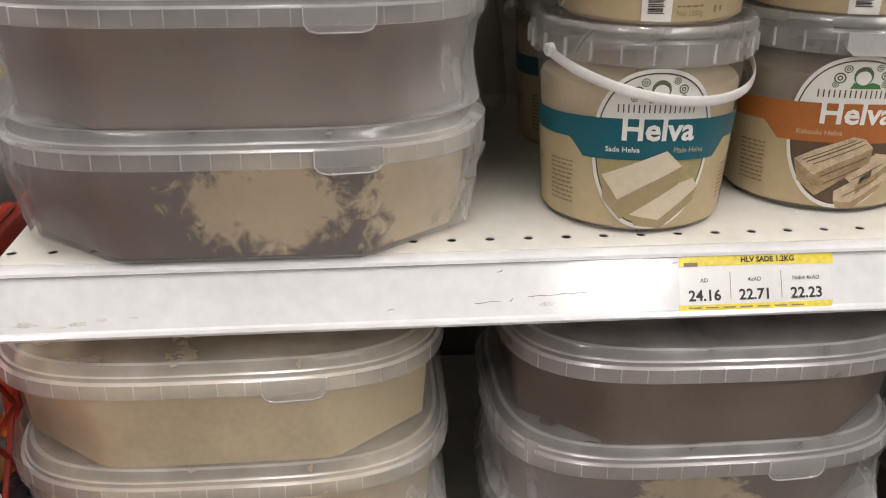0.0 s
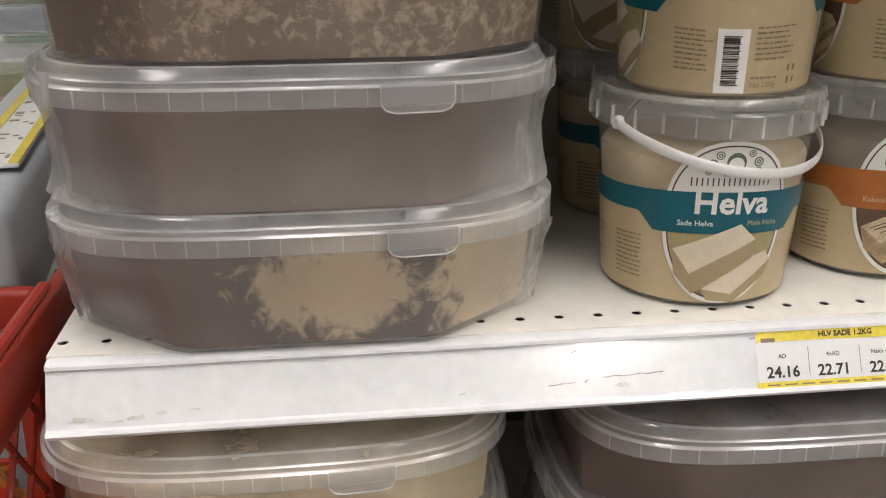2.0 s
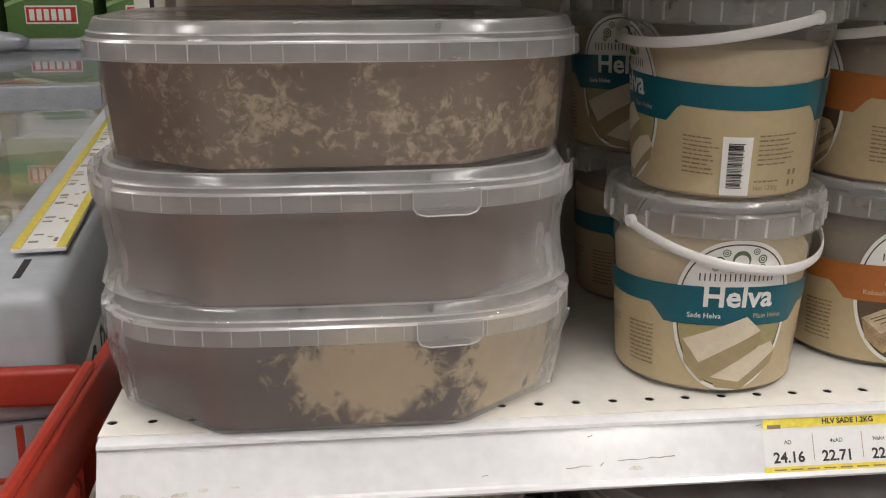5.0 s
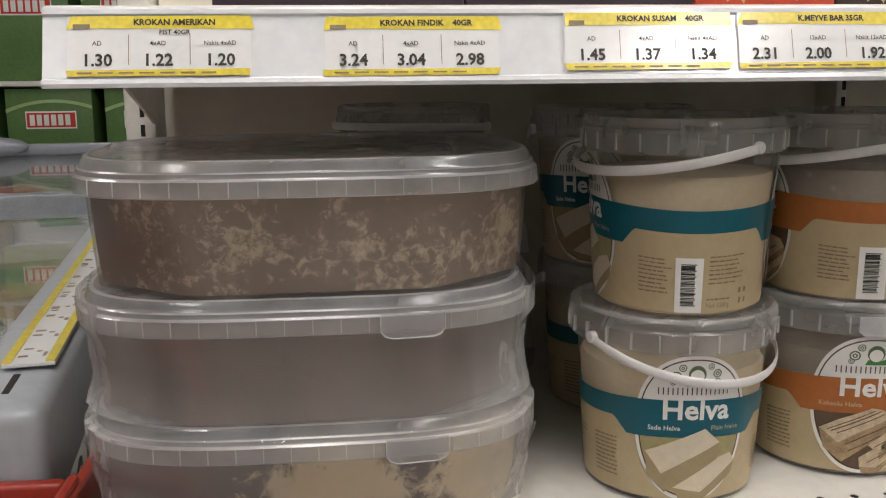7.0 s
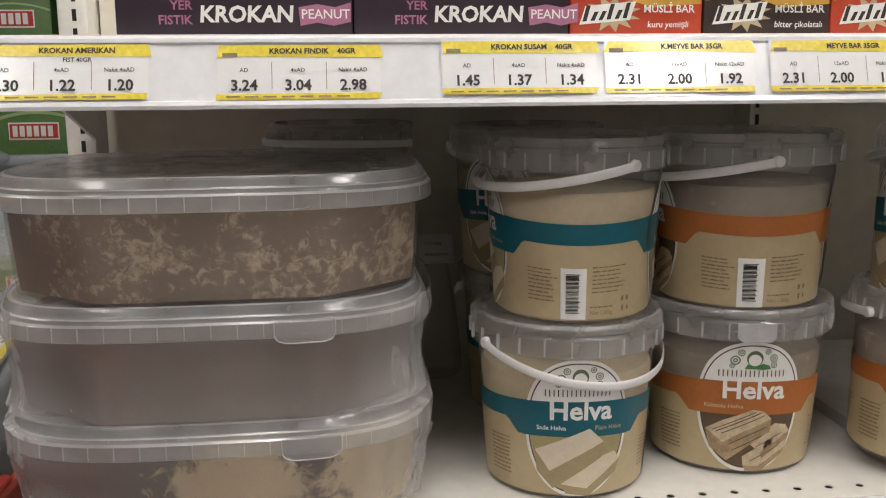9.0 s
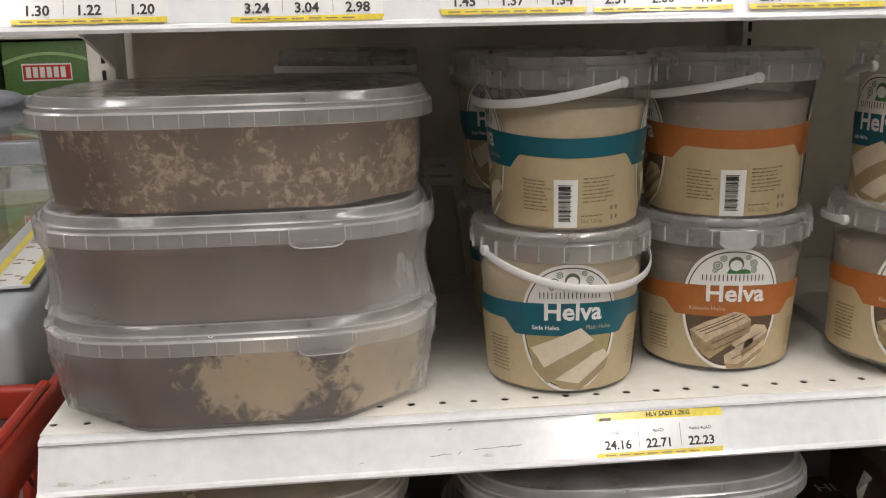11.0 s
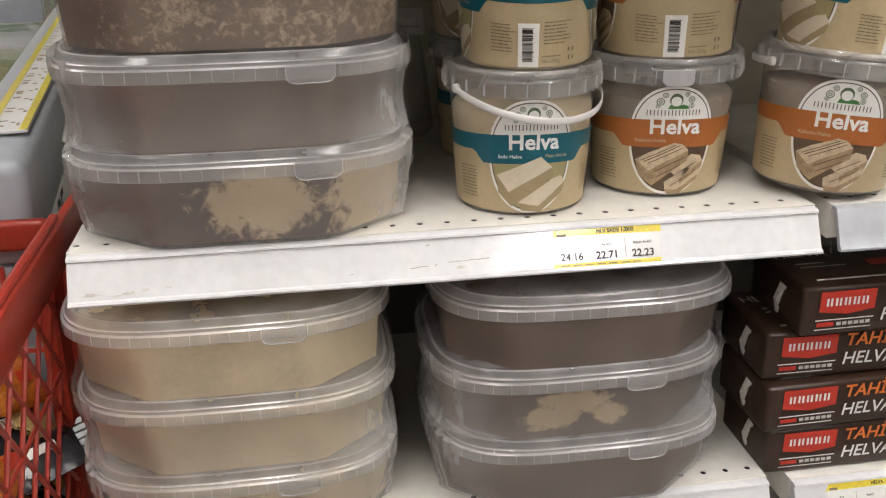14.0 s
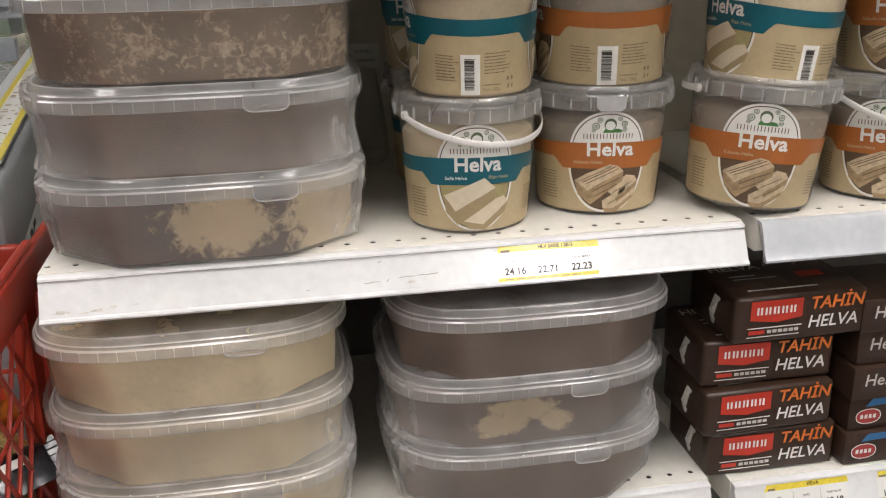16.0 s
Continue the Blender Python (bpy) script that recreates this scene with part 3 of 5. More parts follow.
def gondola_back():
    structure("back_panel", box_bm(0.0, 1.35, BACK + 0.002, BACK + 0.02, 0.93, 1.75, 0.001), M_PANEL, "grey-beige painted steel back panel of the shelving", "back panel")
    # The lower bay's shade is put into this panel's colour.
    structure("back_panel_low", box_bm(0.0, 1.35, BACK + 0.002, BACK + 0.02, 0.0, 0.929, 0.001), M_PANEL_SHADE, "steel back panel below the shelf, colour darkened for shade", "back panel")
    for x in (-0.030, 0.6690):
        w = 0.028 if x < 0 else 0.012
        up = thing("upright", pose(x, BACK - 0.04, 0), "cream painted slotted steel upright of the shelving", "upright", "uprights", "structure")
        part("column", box_bm(0.0, w, 0.0, 0.055, 0.0, 1.78, 0.002), M_UPRIGHT, up)
        for k in range(70):
            zz = 0.5 + k * 0.018
            part("slot", box_bm(w * 0.50, w * 0.50 + 0.004, -0.0006, 0.004, zz, zz + 0.011), M_DARK, up)
    # brackets that carry the shelves on their open ends
    for z, y1 in ((Z_MAIN, 0.36), (Z_UP, 0.36), (Z_LOW, 0.36)):
        br = thing("shelf_bracket", pose(-0.0045, 0, 0), "cream steel bracket carrying the shelf", "bracket", "shelf brackets", "structure")
        bm = bmesh.new()
        prof = [(0.06, z - 0.012), (0.06, z - 0.026), (0.20, z - 0.036), (y1, z - 0.085), (y1 + 0.012, z - 0.085), (y1 + 0.012, z - 0.012)]
        add_loft(bm, [[(x, a, b) for a, b in prof] for x in (0.0, 0.003)], True, True, True)
        part("blade", bm, M_UPRIGHT, br)


gondola_back()


# scuffs and dirt on the strip of the main shelf
def scuffs():
    def place(u, v, d=0.0):
        t = v / 0.0365
        return Vector((u, -0.0059 - 0.0144 * t - 0.0005, Z_MAIN - 0.0057 - 0.0289 * t))

    mark = thing("scuff_marks", pose(0, 0, 0), "thin dark scratches and grey smudges on the white strip", "scuff", "", "structure")
    rows = [((0.285, 0.302), 0.027, 0.0006), ((0.318, 0.355), 0.0235, 0.0008), ((0.307, 0.309), 0.026, 0.0018), ((0.232, 0.236), 0.030, 0.0006), ((0.30, 0.303), 0.006, 0.0016),
            ((0.41, 0.416), 0.004, 0.0008)]
    bm = bmesh.new()
    rnd = random.Random(5)
    for (a, b), v, h in rows:
        n = max(3, int((b - a) / 0.003))
        pts = [(a + (b - a) * i / n, v - 0.0015 * (i / n) + rnd.uniform(-0.0004, 0.0004), h * rnd.uniform(0.3, 1.0)) for i in range(n + 1)]
        vs = [(bm.verts.new(place(u, w - k / 2)), bm.verts.new(place(u, w + k / 2))) for u, w, k in pts]
        for p, q in zip(vs, vs[1:]):
            bm.faces.new((p[0], q[0], q[1], p[1]))
    part("scratch", bm, M_SCUFF, mark)
    bm = bmesh.new()
    for cx, cv, rx, rv in ((0.020, 0.031, 0.010, 0.0018), (0.050, 0.0315, 0.007, 0.002), (0.064, 0.029, 0.005, 0.0016), (0.038, 0.033, 0.006, 0.001), (0.33, 0.029, 0.006, 0.0016), (0.082, 0.028, 0.004, 0.001)):
        ring = [(cx + rx * math.cos(t) * rnd.uniform(0.5, 1.1), cv + rv * math.sin(t) * rnd.uniform(0.5, 1.2)) for t in [2 * math.pi * k / 12 for k in range(12)]]
        bm.faces.new([bm.verts.new(place(u, v)) for u, v in ring])
    part("smudge", bm, M_STAIN, mark)


scuffs()


# ---- price tags ----
def price_tag(x, z_mid, y_mid, title, title2, heads, prices, lean=16.4, w=0.098, h=0.0335):
    t = thing("price_tag", pose(x, y_mid, z_mid, -lean), "white paper price tag with yellow bands and dark prices", "price tag", "price tags")
    base = on_front(0, 0, 0)

    def at(d):
        return lambda u, v: base(u, v, d)

    part("paper", rect_bm(at(0.0008), -w / 2, w / 2, -h / 2, h / 2), M_PAPER, t)
    rnd = random.Random(int(x * 1000))
    j = [rnd.uniform(-0.0014, 0.0014) for _ in range(8)]
    part("yellow_band", poly_bm(at(0.0011), [[(-w / 2 + j[0], h / 2 - 0.0078), (-w / 2 + 0.003 + j[1], h / 2 - 0.0068 + j[2] / 2), (w / 2 + 0.002, h / 2 - 0.0072 + j[3] / 3), (w / 2 + j[4], h / 2 + 0.0004), (-w / 2 + 0.002 + j[5], h / 2 + 0.0002)]], 1), M_YELLOW, t, "bright yellow title band")
    part("yellow_band", poly_bm(at(0.0011), [[(-w / 2 + j[6], -h / 2), (w / 2 - 0.001, -h / 2 + 0.0002), (w / 2 + j[7], -h / 2 + 0.0040), (-w / 2 - 0.001, -h / 2 + 0.0036 + j[0] / 3)]], 1), M_YELLOW, t, "bright yellow lower band")
    part("title", text_bm(title, 0.0047, at(0.0014), 0.008, h / 2 - 0.0036, bold=0.035), M_INK, t)
    if title2:
        part("title", text_bm(title2, 0.0038, at(0.0014), 0.008, h / 2 - 0.0092, bold=0.02), M_INK, t)
    part("emblem", rect_bm(at(0.0014), -w / 2 + 0.003, -w / 2 + 0.012, h / 2 - 0.0070, h / 2 - 0.0045), M_INK_SOFT, t)
    us = (-w * 0.34, -0.001, w * 0.33)
    for u, a, b in zip(us, heads, prices):
        part("heading", text_bm(a, 0.0036, at(0.0014), u, 0.0014, bold=0.01), M_INK, t)
        part("price", text_bm(b, 0.0094, at(0.0014), u, -0.0082, bold=0.026), M_INK, t)
    for u in (-w * 0.17, w * 0.165):
        part("divider", rect_bm(at(0.0014), u - 0.0002, u + 0.0002, -0.0105, 0.0065), M_INK_SOFT, t)
    part("small_print", bars_bm(at(0.0014), [(-w / 2 + 0.005 + 0.011 * k, -w / 2 + 0.013 + 0.011 * k, -h / 2 + 0.0018, 0.0009) for k in range(7)], 1), M_INK_SOFT, t)
    return t


H4, H12 = ("AD", "4xAD", "Nakit 4xAD"), ("AD", "12xAD", "Nakit 12xAD")
zu, yu = Z_UP - 0.0215, -0.0190
price_tag(0.0735, zu - 0.0012, yu, "KROKAN AMERIKAN", "FIST 40GR", H4, ("1.30", "1.22", "1.20"))
price_tag(0.212, zu - 0.0020, yu, "KROKAN FINDIK    40GR", "", H4, ("3.24", "3.04", "2.98"))
price_tag(0.348, zu, yu, "KROKAN SUSAM    40GR", "", H4, ("1.45", "1.37", "1.34"))
price_tag(0.4515, zu, yu, "K.MEYVE BAR 35GR", "", H12, ("2.31", "2.00", "1.92"))
price_tag(0.560, zu, yu, "MEYVE BAR 35GR", "", H12, ("2.31", "2.00", "1.92"))
price_tag(0.4625, Z_MAIN - 0.0203, -0.0133, "HLV SADE 1.2KG", "", H4, ("24.16", "22.71", "22.23"), lean=26.5, w=0.098, h=0.0345)
price_tag(0.765, Z_LOW - 0.0243, -0.0163, "HELVA", "", H4, ("14.32", "13.47", "13.18"), lean=26.5)
price_tag(0.90, Z_LOW - 0.0243, -0.0163, "HELVA", "", H4, ("14.32", "13.47", "13.18"), lean=26.5)


# ---- big tubs ----
TUB_H, LID_Z, LID_E = 0.0815, 0.0615, 3.5


def tub_ring(z, inset=0.0):
    """The tub's wall: eight-sided at the foot, oval at the rim."""
    t = min(1.0, max(0.0, z / 0.062))
    w = 0.45 * t ** 2.6
    a = octagon(0.1345 + 0.0045 * t - inset, 0.1055 + 0.0055 * t - inset, 0.0605, 0.051)
    b = outline(0.1410 - inset, 0.112 - inset, 3.5)
    return [((1 - w) * p[0] + w * q[0], (1 - w) * p[1] + w * q[1], z) for p, q in zip(a, b)]


def scaled(ring, k, z):
    return [(x * k, y * k, z) for x, y in ring]


def tub(m, fill, label, tab=0.05, level=0.0605):
    t = thing("food_tub", m, label, "tub", "stacked halva tubs")
    bm = bmesh.new()
    add_loft(bm, [[(x * 0.993, y * 0.992, 0.0) for x, y, z in tub_ring(0.0)]] + [tub_ring(z) for z in (0.0012, 0.010, 0.020, 0.030, 0.040, 0.050, 0.062)], True, True, False)
    part("body", bm, M_TUB, t, "clear plastic tub wall")
    bm = bmesh.new()
    rnd = random.Random(int(m.translation.x * 1000 + m.translation.z * 777))
    zs = (0.0025, 0.012, 0.022, 0.032, 0.042, 0.052, level)
    add_loft(bm, [tub_ring(z, 0.0022) for z in zs] + [[(x * 0.96, y * 0.96, level + rnd.uniform(0, 0.0015)) for x, y, z in tub_ring(level, 0.004)]], True, True, True)
    part("halva_block", bm, fill, t)
    hx, hy = 0.1490, 0.1195
    ring = outline(hx, hy, LID_E)
    lid_rows = [(1.0, LID_Z), (1.004, LID_Z + 0.0006), (1.0, LID_Z + 0.0098), (0.988, LID_Z + 0.0108), (0.984, LID_Z + 0.0114), (0.982, LID_Z + 0.0140), (0.972, LID_Z + 0.0147), (0.968, LID_Z + 0.0154), (0.963, LID_Z + 0.0188),
                (0.952, LID_Z + 0.0210), (0.934, LID_Z + 0.0216), (0.920, LID_Z + 0.0212), (0.912, LID_Z + 0.0202), (0.86, LID_Z + 0.0192), (0.4, LID_Z + 0.0196)]
    bm = bmesh.new()
    loops = [scaled(ring, k, z) for k, z in lid_rows]
    add_loft(bm, loops, True, False, True)
    bm.faces.ensure_lookup_table()
    for j in (0, 2, 3, 5, 9):  # thicker, milkier edges of the moulding
        for q in range(j * len(ring), (j + 1) * len(ring)):
            bm.faces[q].material_index = 1
    lid = part("lid", bm, (M_LID, M_LID_RIB), t, "milky translucent plastic lid")
    # ribs on the skirt
    bm = bmesh.new()
    for k in range(-8, 9):
        u = k * 0.0165 + 0.004
        if abs(u - tab) < 0.02:
            continue
        y = -hy * (max(0.0, 1 - abs(u / hx) ** LID_E)) ** (1 / LID_E)
        s = 0.0003
        add_box(bm, u - s, u + s, y - 0.0012, y + 0.003, LID_Z + 0.0012, LID_Z + 0.0100)
    part("skirt_rib", bm, M_LID_RIB, lid)
    # pull tab
    bm = bmesh.new()
    rows = []
    for d in (0.0, 0.0016):
        loop = []
        for u, v in ((-0.0195, 0.0118), (-0.0195, 0.002), (-0.017, -0.0015), (-0.012, -0.003), (0.012, -0.003), (0.017, -0.0015), (0.0195, 0.002), (0.0195, 0.0118)):
            x = tab + u
            y = -hy * (max(0.0, 1 - abs(x / hx) ** LID_E)) ** (1 / LID_E) - 0.0016 - d
            loop.append((x, y, LID_Z + v))
        rows.append(loop)
    add_loft(bm, rows, True, True, True)
    pull = part("pull_tab", bm, M_TAB, lid, "clear plastic pull tab")
    bm = bmesh.new()
    add_sweep(bm, [Vector((x, y - 0.0002, z)) for x, y, z in rows[1]], 0.0011, 0.0009, Vector((0, -1, 0)), 6)
    part("tab_edge", bm, M_LID_RIB, pull)
    return t


def film(m, levels, label):
    """Shrink film pulled round two tubs: tight on the lids, slack between, crinkled on the edges."""
    f = thing("shrink_film", m, label, "film", "shrink film wraps")
    bm = bmesh.new()
    rings = []
    nz = 26
    lo, hi = 0.004, TUB_H * levels - 0.004
    for j in range(nz + 1):
        z = lo + (hi - lo) * j / nz
        zz = z % TUB_H
        k = 1.0 if zz > LID_Z - 0.006 else 0.955 + 0.045 * (2 * zz / LID_Z - 1) ** 2 if z > TUB_H else None
        ring = []
        base = outline(0.1505, 0.1205, LID_E)
        low = tub_ring(min(zz, 0.06))
        for i, (x, y) in enumerate(base):
            nz1 = noise.noise(Vector((x * 22, y * 22, z * 40 + m.translation.z * 9)))
            nz2 = noise.noise(Vector((x * 80, y * 80, z * 110)))
            if k is None:
                w = (zz / LID_Z) ** 1.5
                px, py = low[i][0] * 1.028 * (1 - w) + x * w, low[i][1] * 1.028 * (1 - w) + y * w
            else:
                px, py = x * k, y * k
            g = 1.006 + 0.012 * nz1 * (1 if zz < LID_Z else 0.4) + 0.011 * nz2 * (abs(x) / 0.15) ** 4
            ring.append((px * g, py * (1.004 + 0.006 * nz1), z))
        rings.append(ring)
    add_loft(bm, rings, True)
    part("sheet", bm, M_FILM, f)
    # gathered corners of the film
    rnd = random.Random(int(m.translation.x * 991 + m.translation.z * 77))
    for side, y0 in ((1, -0.062), (1, -0.040), (-1, -0.060), (-1, -0.045)):
        bm = bmesh.new()
        path = [(side * (0.1345 + 0.0013 * i + rnd.uniform(-0.0008, 0.0010)), y0 + 0.0004 * i + rnd.uniform(-0.0012, 0.0012), 0.008 + 0.0050 * i) for i in range(11)]
        add_loft(bm, [[(x, y, z), (x + side * rnd.uniform(0.0006, 0.0016), y - 0.003, z + 0.001), (x - side * 0.001, y - rnd.uniform(0.005, 0.008), z)] for x, y, z in path], False)
        part("gathered_fold", bm, M_FOLD, f)


def stack(x, y, z, items, wrap):
    for i, (fill, label, tab, dx, dy, dz, rz) in enumerate(items):
        tub(pose(x + dx, y + dy, z + TUB_H * i + dz + 0.0006 * (i == 0), 0, 0, rz), fill, label, tab)
    film(pose(x, y, z), wrap, "clear crinkled shrink film round two stacked tubs")


stack(0.148, 0.1005, Z_MAIN, [
    (M_TUB_PATCH, "clear plastic tub of brown halva with a pale cream patch", 0.064, 0.0, 0.0, 0.0, 0.0),
    (M_TUB_BROWN, "clear plastic tub of plain grey-brown cocoa halva", 0.063, -0.001, 0.0, -0.002, 0.0),
    (M_TUB_MARBLE, "clear plastic tub of brown marbled crumbly halva on the stack", 0.30, 0.002, -0.004, -0.001, 1.0)], 2)
stack(0.125, 0.094, Z_LOW, [
    (M_TUB_CREAM, "clear plastic tub of cream plain halva at the stack's foot", 0.05, 0.002, 0.0, 0.0, 0.0),
    (M_TUB_CREAM, "clear plastic tub of cream plain halva wrapped in film", 0.30, 0.002, 0.0, -0.003, 0.0),
    (M_TUB_CREAM, "clear plastic tub of pale cream halva under the shelf", 0.05, -0.001, -0.002, -0.006, 0.0)], 2)
stack(0.456, 0.094, Z_LOW, [
    (M_TUB_BROWN, "clear plastic tub of dull brown halva at the stack's foot", 0.05, 0.004, 0.0, 0.0, 0.0),
    (M_TUB_SPOT, "clear plastic tub of brown halva with small cream spots", 0.05, -0.002, 0.0, -0.004, 0.0),
    (M_TUB_DARK, "clear plastic tub of dark brown halva under the shelf", 0.30, 0.003, -0.004, -0.010, -1.0)], 2)


# ---- halva buckets ----
B_H, B_RB, B_RT, B_U = 0.1335, 0.0616, 0.0702, 0.0664


def on_bucket(d=0.0, turn=0.0):
    def place(u, v):
        t = u / B_U + turn
        v = v + 0.0042 * math.cos(t) ** 2 * min(1.0, v / 0.03)  # the print bows up on the two fronts
        r = B_RB + (B_RT - B_RB) * v / 0.118 + d
        return Vector((r * math.sin(t), -r * math.cos(t), v))
    return place


def oval(u):
    """Half height of the label's oval at u."""
    return 0.0500 * (max(0.0, 1 - abs(u / 0.0390) ** 2.25)) ** (1 / 2.25)


def ring_bm(place, a, b, cz, w, n=72, cut=None):
    bm = bmesh.new()
    rows = []
    for i in range(n + 1):
        t = 2 * math.pi * i / n
        c, s = math.cos(t), math.sin(t)
        e = 2 / 2.25
        x, z = math.copysign(abs(c) ** e, c), math.copysign(abs(s) ** e, s)
        rows.append((bm.verts.new(place(x * a, cz + z * b)), bm.verts.new(place(x * (a - w), cz + z * (b - w)))))
    for p, q in zip(rows, rows[1:]):
        bm.faces.new((p[0], q[0], q[1], p[1]))
    return bm


def bucket_print(t, flavour):
    band = M_TEAL if flavour == "plain" else M_ORANGE
    part("label_sleeve", columns_bm(on_bucket(0.0004), 0, 2 * math.pi * B_U, lambda u: 0.0045, lambda u: 0.0735, 96, 4), M_CREAM, t, "cream printed sleeve")

    def low(u):
        a = math.degrees(u / B_U) % 180
        a = min(a, 180 - a)
        k = min(1.0, max(0.0, (a - 40) / 9))
        return 0.0470 + 0.0115 * k

    part("colour_band", columns_bm(on_bucket(0.0007), 0, 2 * math.pi * B_U, low, lambda u: 0.0735, 144, 2), band, t, "teal printed band" if flavour == "plain" else "orange printed band")
    cz = 0.0545
    for half in (0.0, math.pi):
        q = lambda d: on_bucket(d, half)
        part("emblem_field", columns_bm(q(0.0010), -0.037, 0.037, lambda u: 0.0735, lambda u: max(0.0736, cz + oval(u) - 0.001), 32, 2), M_WHITE, t)
        part("picture_field", columns_bm(q(0.0010), -0.037, 0.037, lambda u: min(0.0469, cz - oval(u) + 0.001), lambda u: 0.0470, 32, 2), M_OLIVE if flavour == "plain" else M_COCOA, t)
        up = ring_bm(q(0.0013), 0.0395, 0.0505, cz, 0.0024)
        part("oval_frame", up, M_WHITE, t, "white oval outline")
        part("oval_line", ring_bm(q(0.0014), 0.0371, 0.0481, cz, 0.0009), M_BROWN_LINE, t)
        part("colour_band_front", columns_bm(q(0.0016), -0.0415, 0.0415, lambda u: 0.0470, lambda u: 0.0735, 30, 2), band, t)
        part("lettering", text_bm("Helva", 0.0204, q(0.0020), 0.002, 0.0665, bold=0.026), M_WHITE, t, "white bold lettering")
        part("lettering", text_bm("Sade Helva" if flavour == "plain" else "Kakaolu Helva", 0.0049, q(0.0020), -0.0195, 0.0537, bold=0.015), M_WHITE if flavour == "plain" else M_CREAM, t)
        if flavour == "plain":
            part("lettering", text_bm("Plain Helva", 0.0049, q(0.0020), 0.0235, 0.0537, bold=0.005), M_CREAM, t)
        # emblem: rings and leaves, with a bar for the maker's name
        bm = bmesh.new()
        for u, v, r in ((-0.0125, 0.0905, 0.0036), (-0.0085, 0.0965, 0.0026), (0.0145, 0.0925, 0.0030), (0.0150, 0.0868, 0.0024), (0.0100, 0.0975, 0.0022), (-0.0145, 0.0862, 0.0020)):
            pl = q(0.0013)
            for k in (1.0, 0.48):
                vs = []
                for i in range(17):
                    a = 2 * math.pi * i / 16
                    vs.append((bm.verts.new(pl(u + r * k * math.cos(a), v + r * k * math.sin(a))), bm.verts.new(pl(u + r * (k - 0.26) * math.cos(a), v + r * (k - 0.26) * math.sin(a)))))
                for p, w in zip(vs, vs[1:]):
                    bm.faces.new((p[0], w[0], w[1], p[1]))
        part("emblem_ring", bm, M_OLIVE_INK, t)
        part("emblem_disc", poly_bm(q(0.0015), [[(0.001 + 0.0058 * math.cos(a), 0.0920 + 0.0062 * math.sin(a)) for a in [2 * math.pi * i / 20 for i in range(20)]]]), M_OLIVE_INK, t)
        part("emblem_disc", poly_bm(q(0.0017), [[(0.001 + 0.0046 * math.cos(a), 0.0908 + 0.0046 * math.sin(a)) for a in [2 * math.pi * i / 18 for i in range(18)]]]), M_WHITE, t)
        part("emblem_base", poly_bm(q(0.0016), [[(-0.006, 0.0838), (0.013, 0.0838), (0.0115, 0.0866), (0.007, 0.0880), (0.001, 0.0860), (-0.004, 0.0878)]]), M_GREEN, t)
        part("name_bar", bars_bm(q(0.0016), [(-0.0240 + 0.0062 * k + e, -0.0240 + 0.0062 * k + e + 0.0008, 0.0802, 0.0052) for k in range(8) for e in (0.0, 0.0031)], 1), M_BROWN_LINE, t)
        # picture: halva bars lying across each other
        light, side = (M_BAR_TOP, M_BAR_SIDE) if flavour == "plain" else (M_BAR_TOP_B, M_BAR_SIDE_B)
        if flavour == "plain":
            part("picture_bar", poly_bm(q(0.0018), [[(-0.012, 0.0125), (0.0170, 0.0310), (0.0300, 0.0345), (0.0350, 0.0285), (0.008, 0.0095)]]), light, t)
            part("picture_bar", poly_bm(q(0.0019), [[(-0.012, 0.0125), (0.008, 0.0095), (0.0350, 0.0285), (0.0325, 0.0200), (0.010, 0.0045), (-0.008, 0.0060)]]), side, t)
            part("picture_bar", poly_bm(q(0.0023), [[(-0.0320, 0.0365), (0.0086, 0.0535), (0.0200, 0.0430), (-0.0205, 0.0215)]]), light, t)
            part("picture_bar", poly_bm(q(0.0023), [[(-0.0320, 0.0365), (-0.0205, 0.0215), (-0.0180, 0.0095), (-0.0305, 0.0210)], [(-0.0205, 0.0215), (0.0200, 0.0430), (0.0190, 0.0310), (-0.0180, 0.0095)]]), side, t)
        else:
            part("picture_bar", poly_bm(q(0.0018), [[(-0.002, 0.0260), (0.0200, 0.0400), (0.0300, 0.0385), (0.0335, 0.0330), (0.010, 0.0180)], [(-0.004, 0.0150), (0.0215, 0.0300), (0.0330, 0.0270), (0.0310, 0.0215), (0.009, 0.0080), (-0.003, 0.0085)]]), light, t)
            part("picture_bar", poly_bm(q(0.0020), [[(0.010, 0.0180), (0.0335, 0.0330), (0.0330, 0.0280), (0.0110, 0.0135)], [(-0.003, 0.0085), (0.009, 0.0080), (0.0310, 0.0215), (0.0285, 0.0165), (0.010, 0.0040), (-0.001, 0.0045)]]), side, t)
            part("picture_bar", poly_bm(q(0.0023), [[(-0.0325, 0.0345), (-0.020, 0.0420), (0.0020, 0.0515), (0.0100, 0.0500), (0.0165, 0.0440), (-0.005, 0.0330), (-0.0190, 0.0245)]]), light, t)
            part("picture_bar", poly_bm(q(0.0023), [[(-0.0325, 0.0345), (-0.0190, 0.0245), (-0.0160, 0.0115), (-0.0290, 0.0205)], [(-0.0190, 0.0245), (-0.005, 0.0330), (0.0165, 0.0440), (0.0160, 0.0335), (-0.002, 0.0215), (-0.0160, 0.0115)]]), side, t)
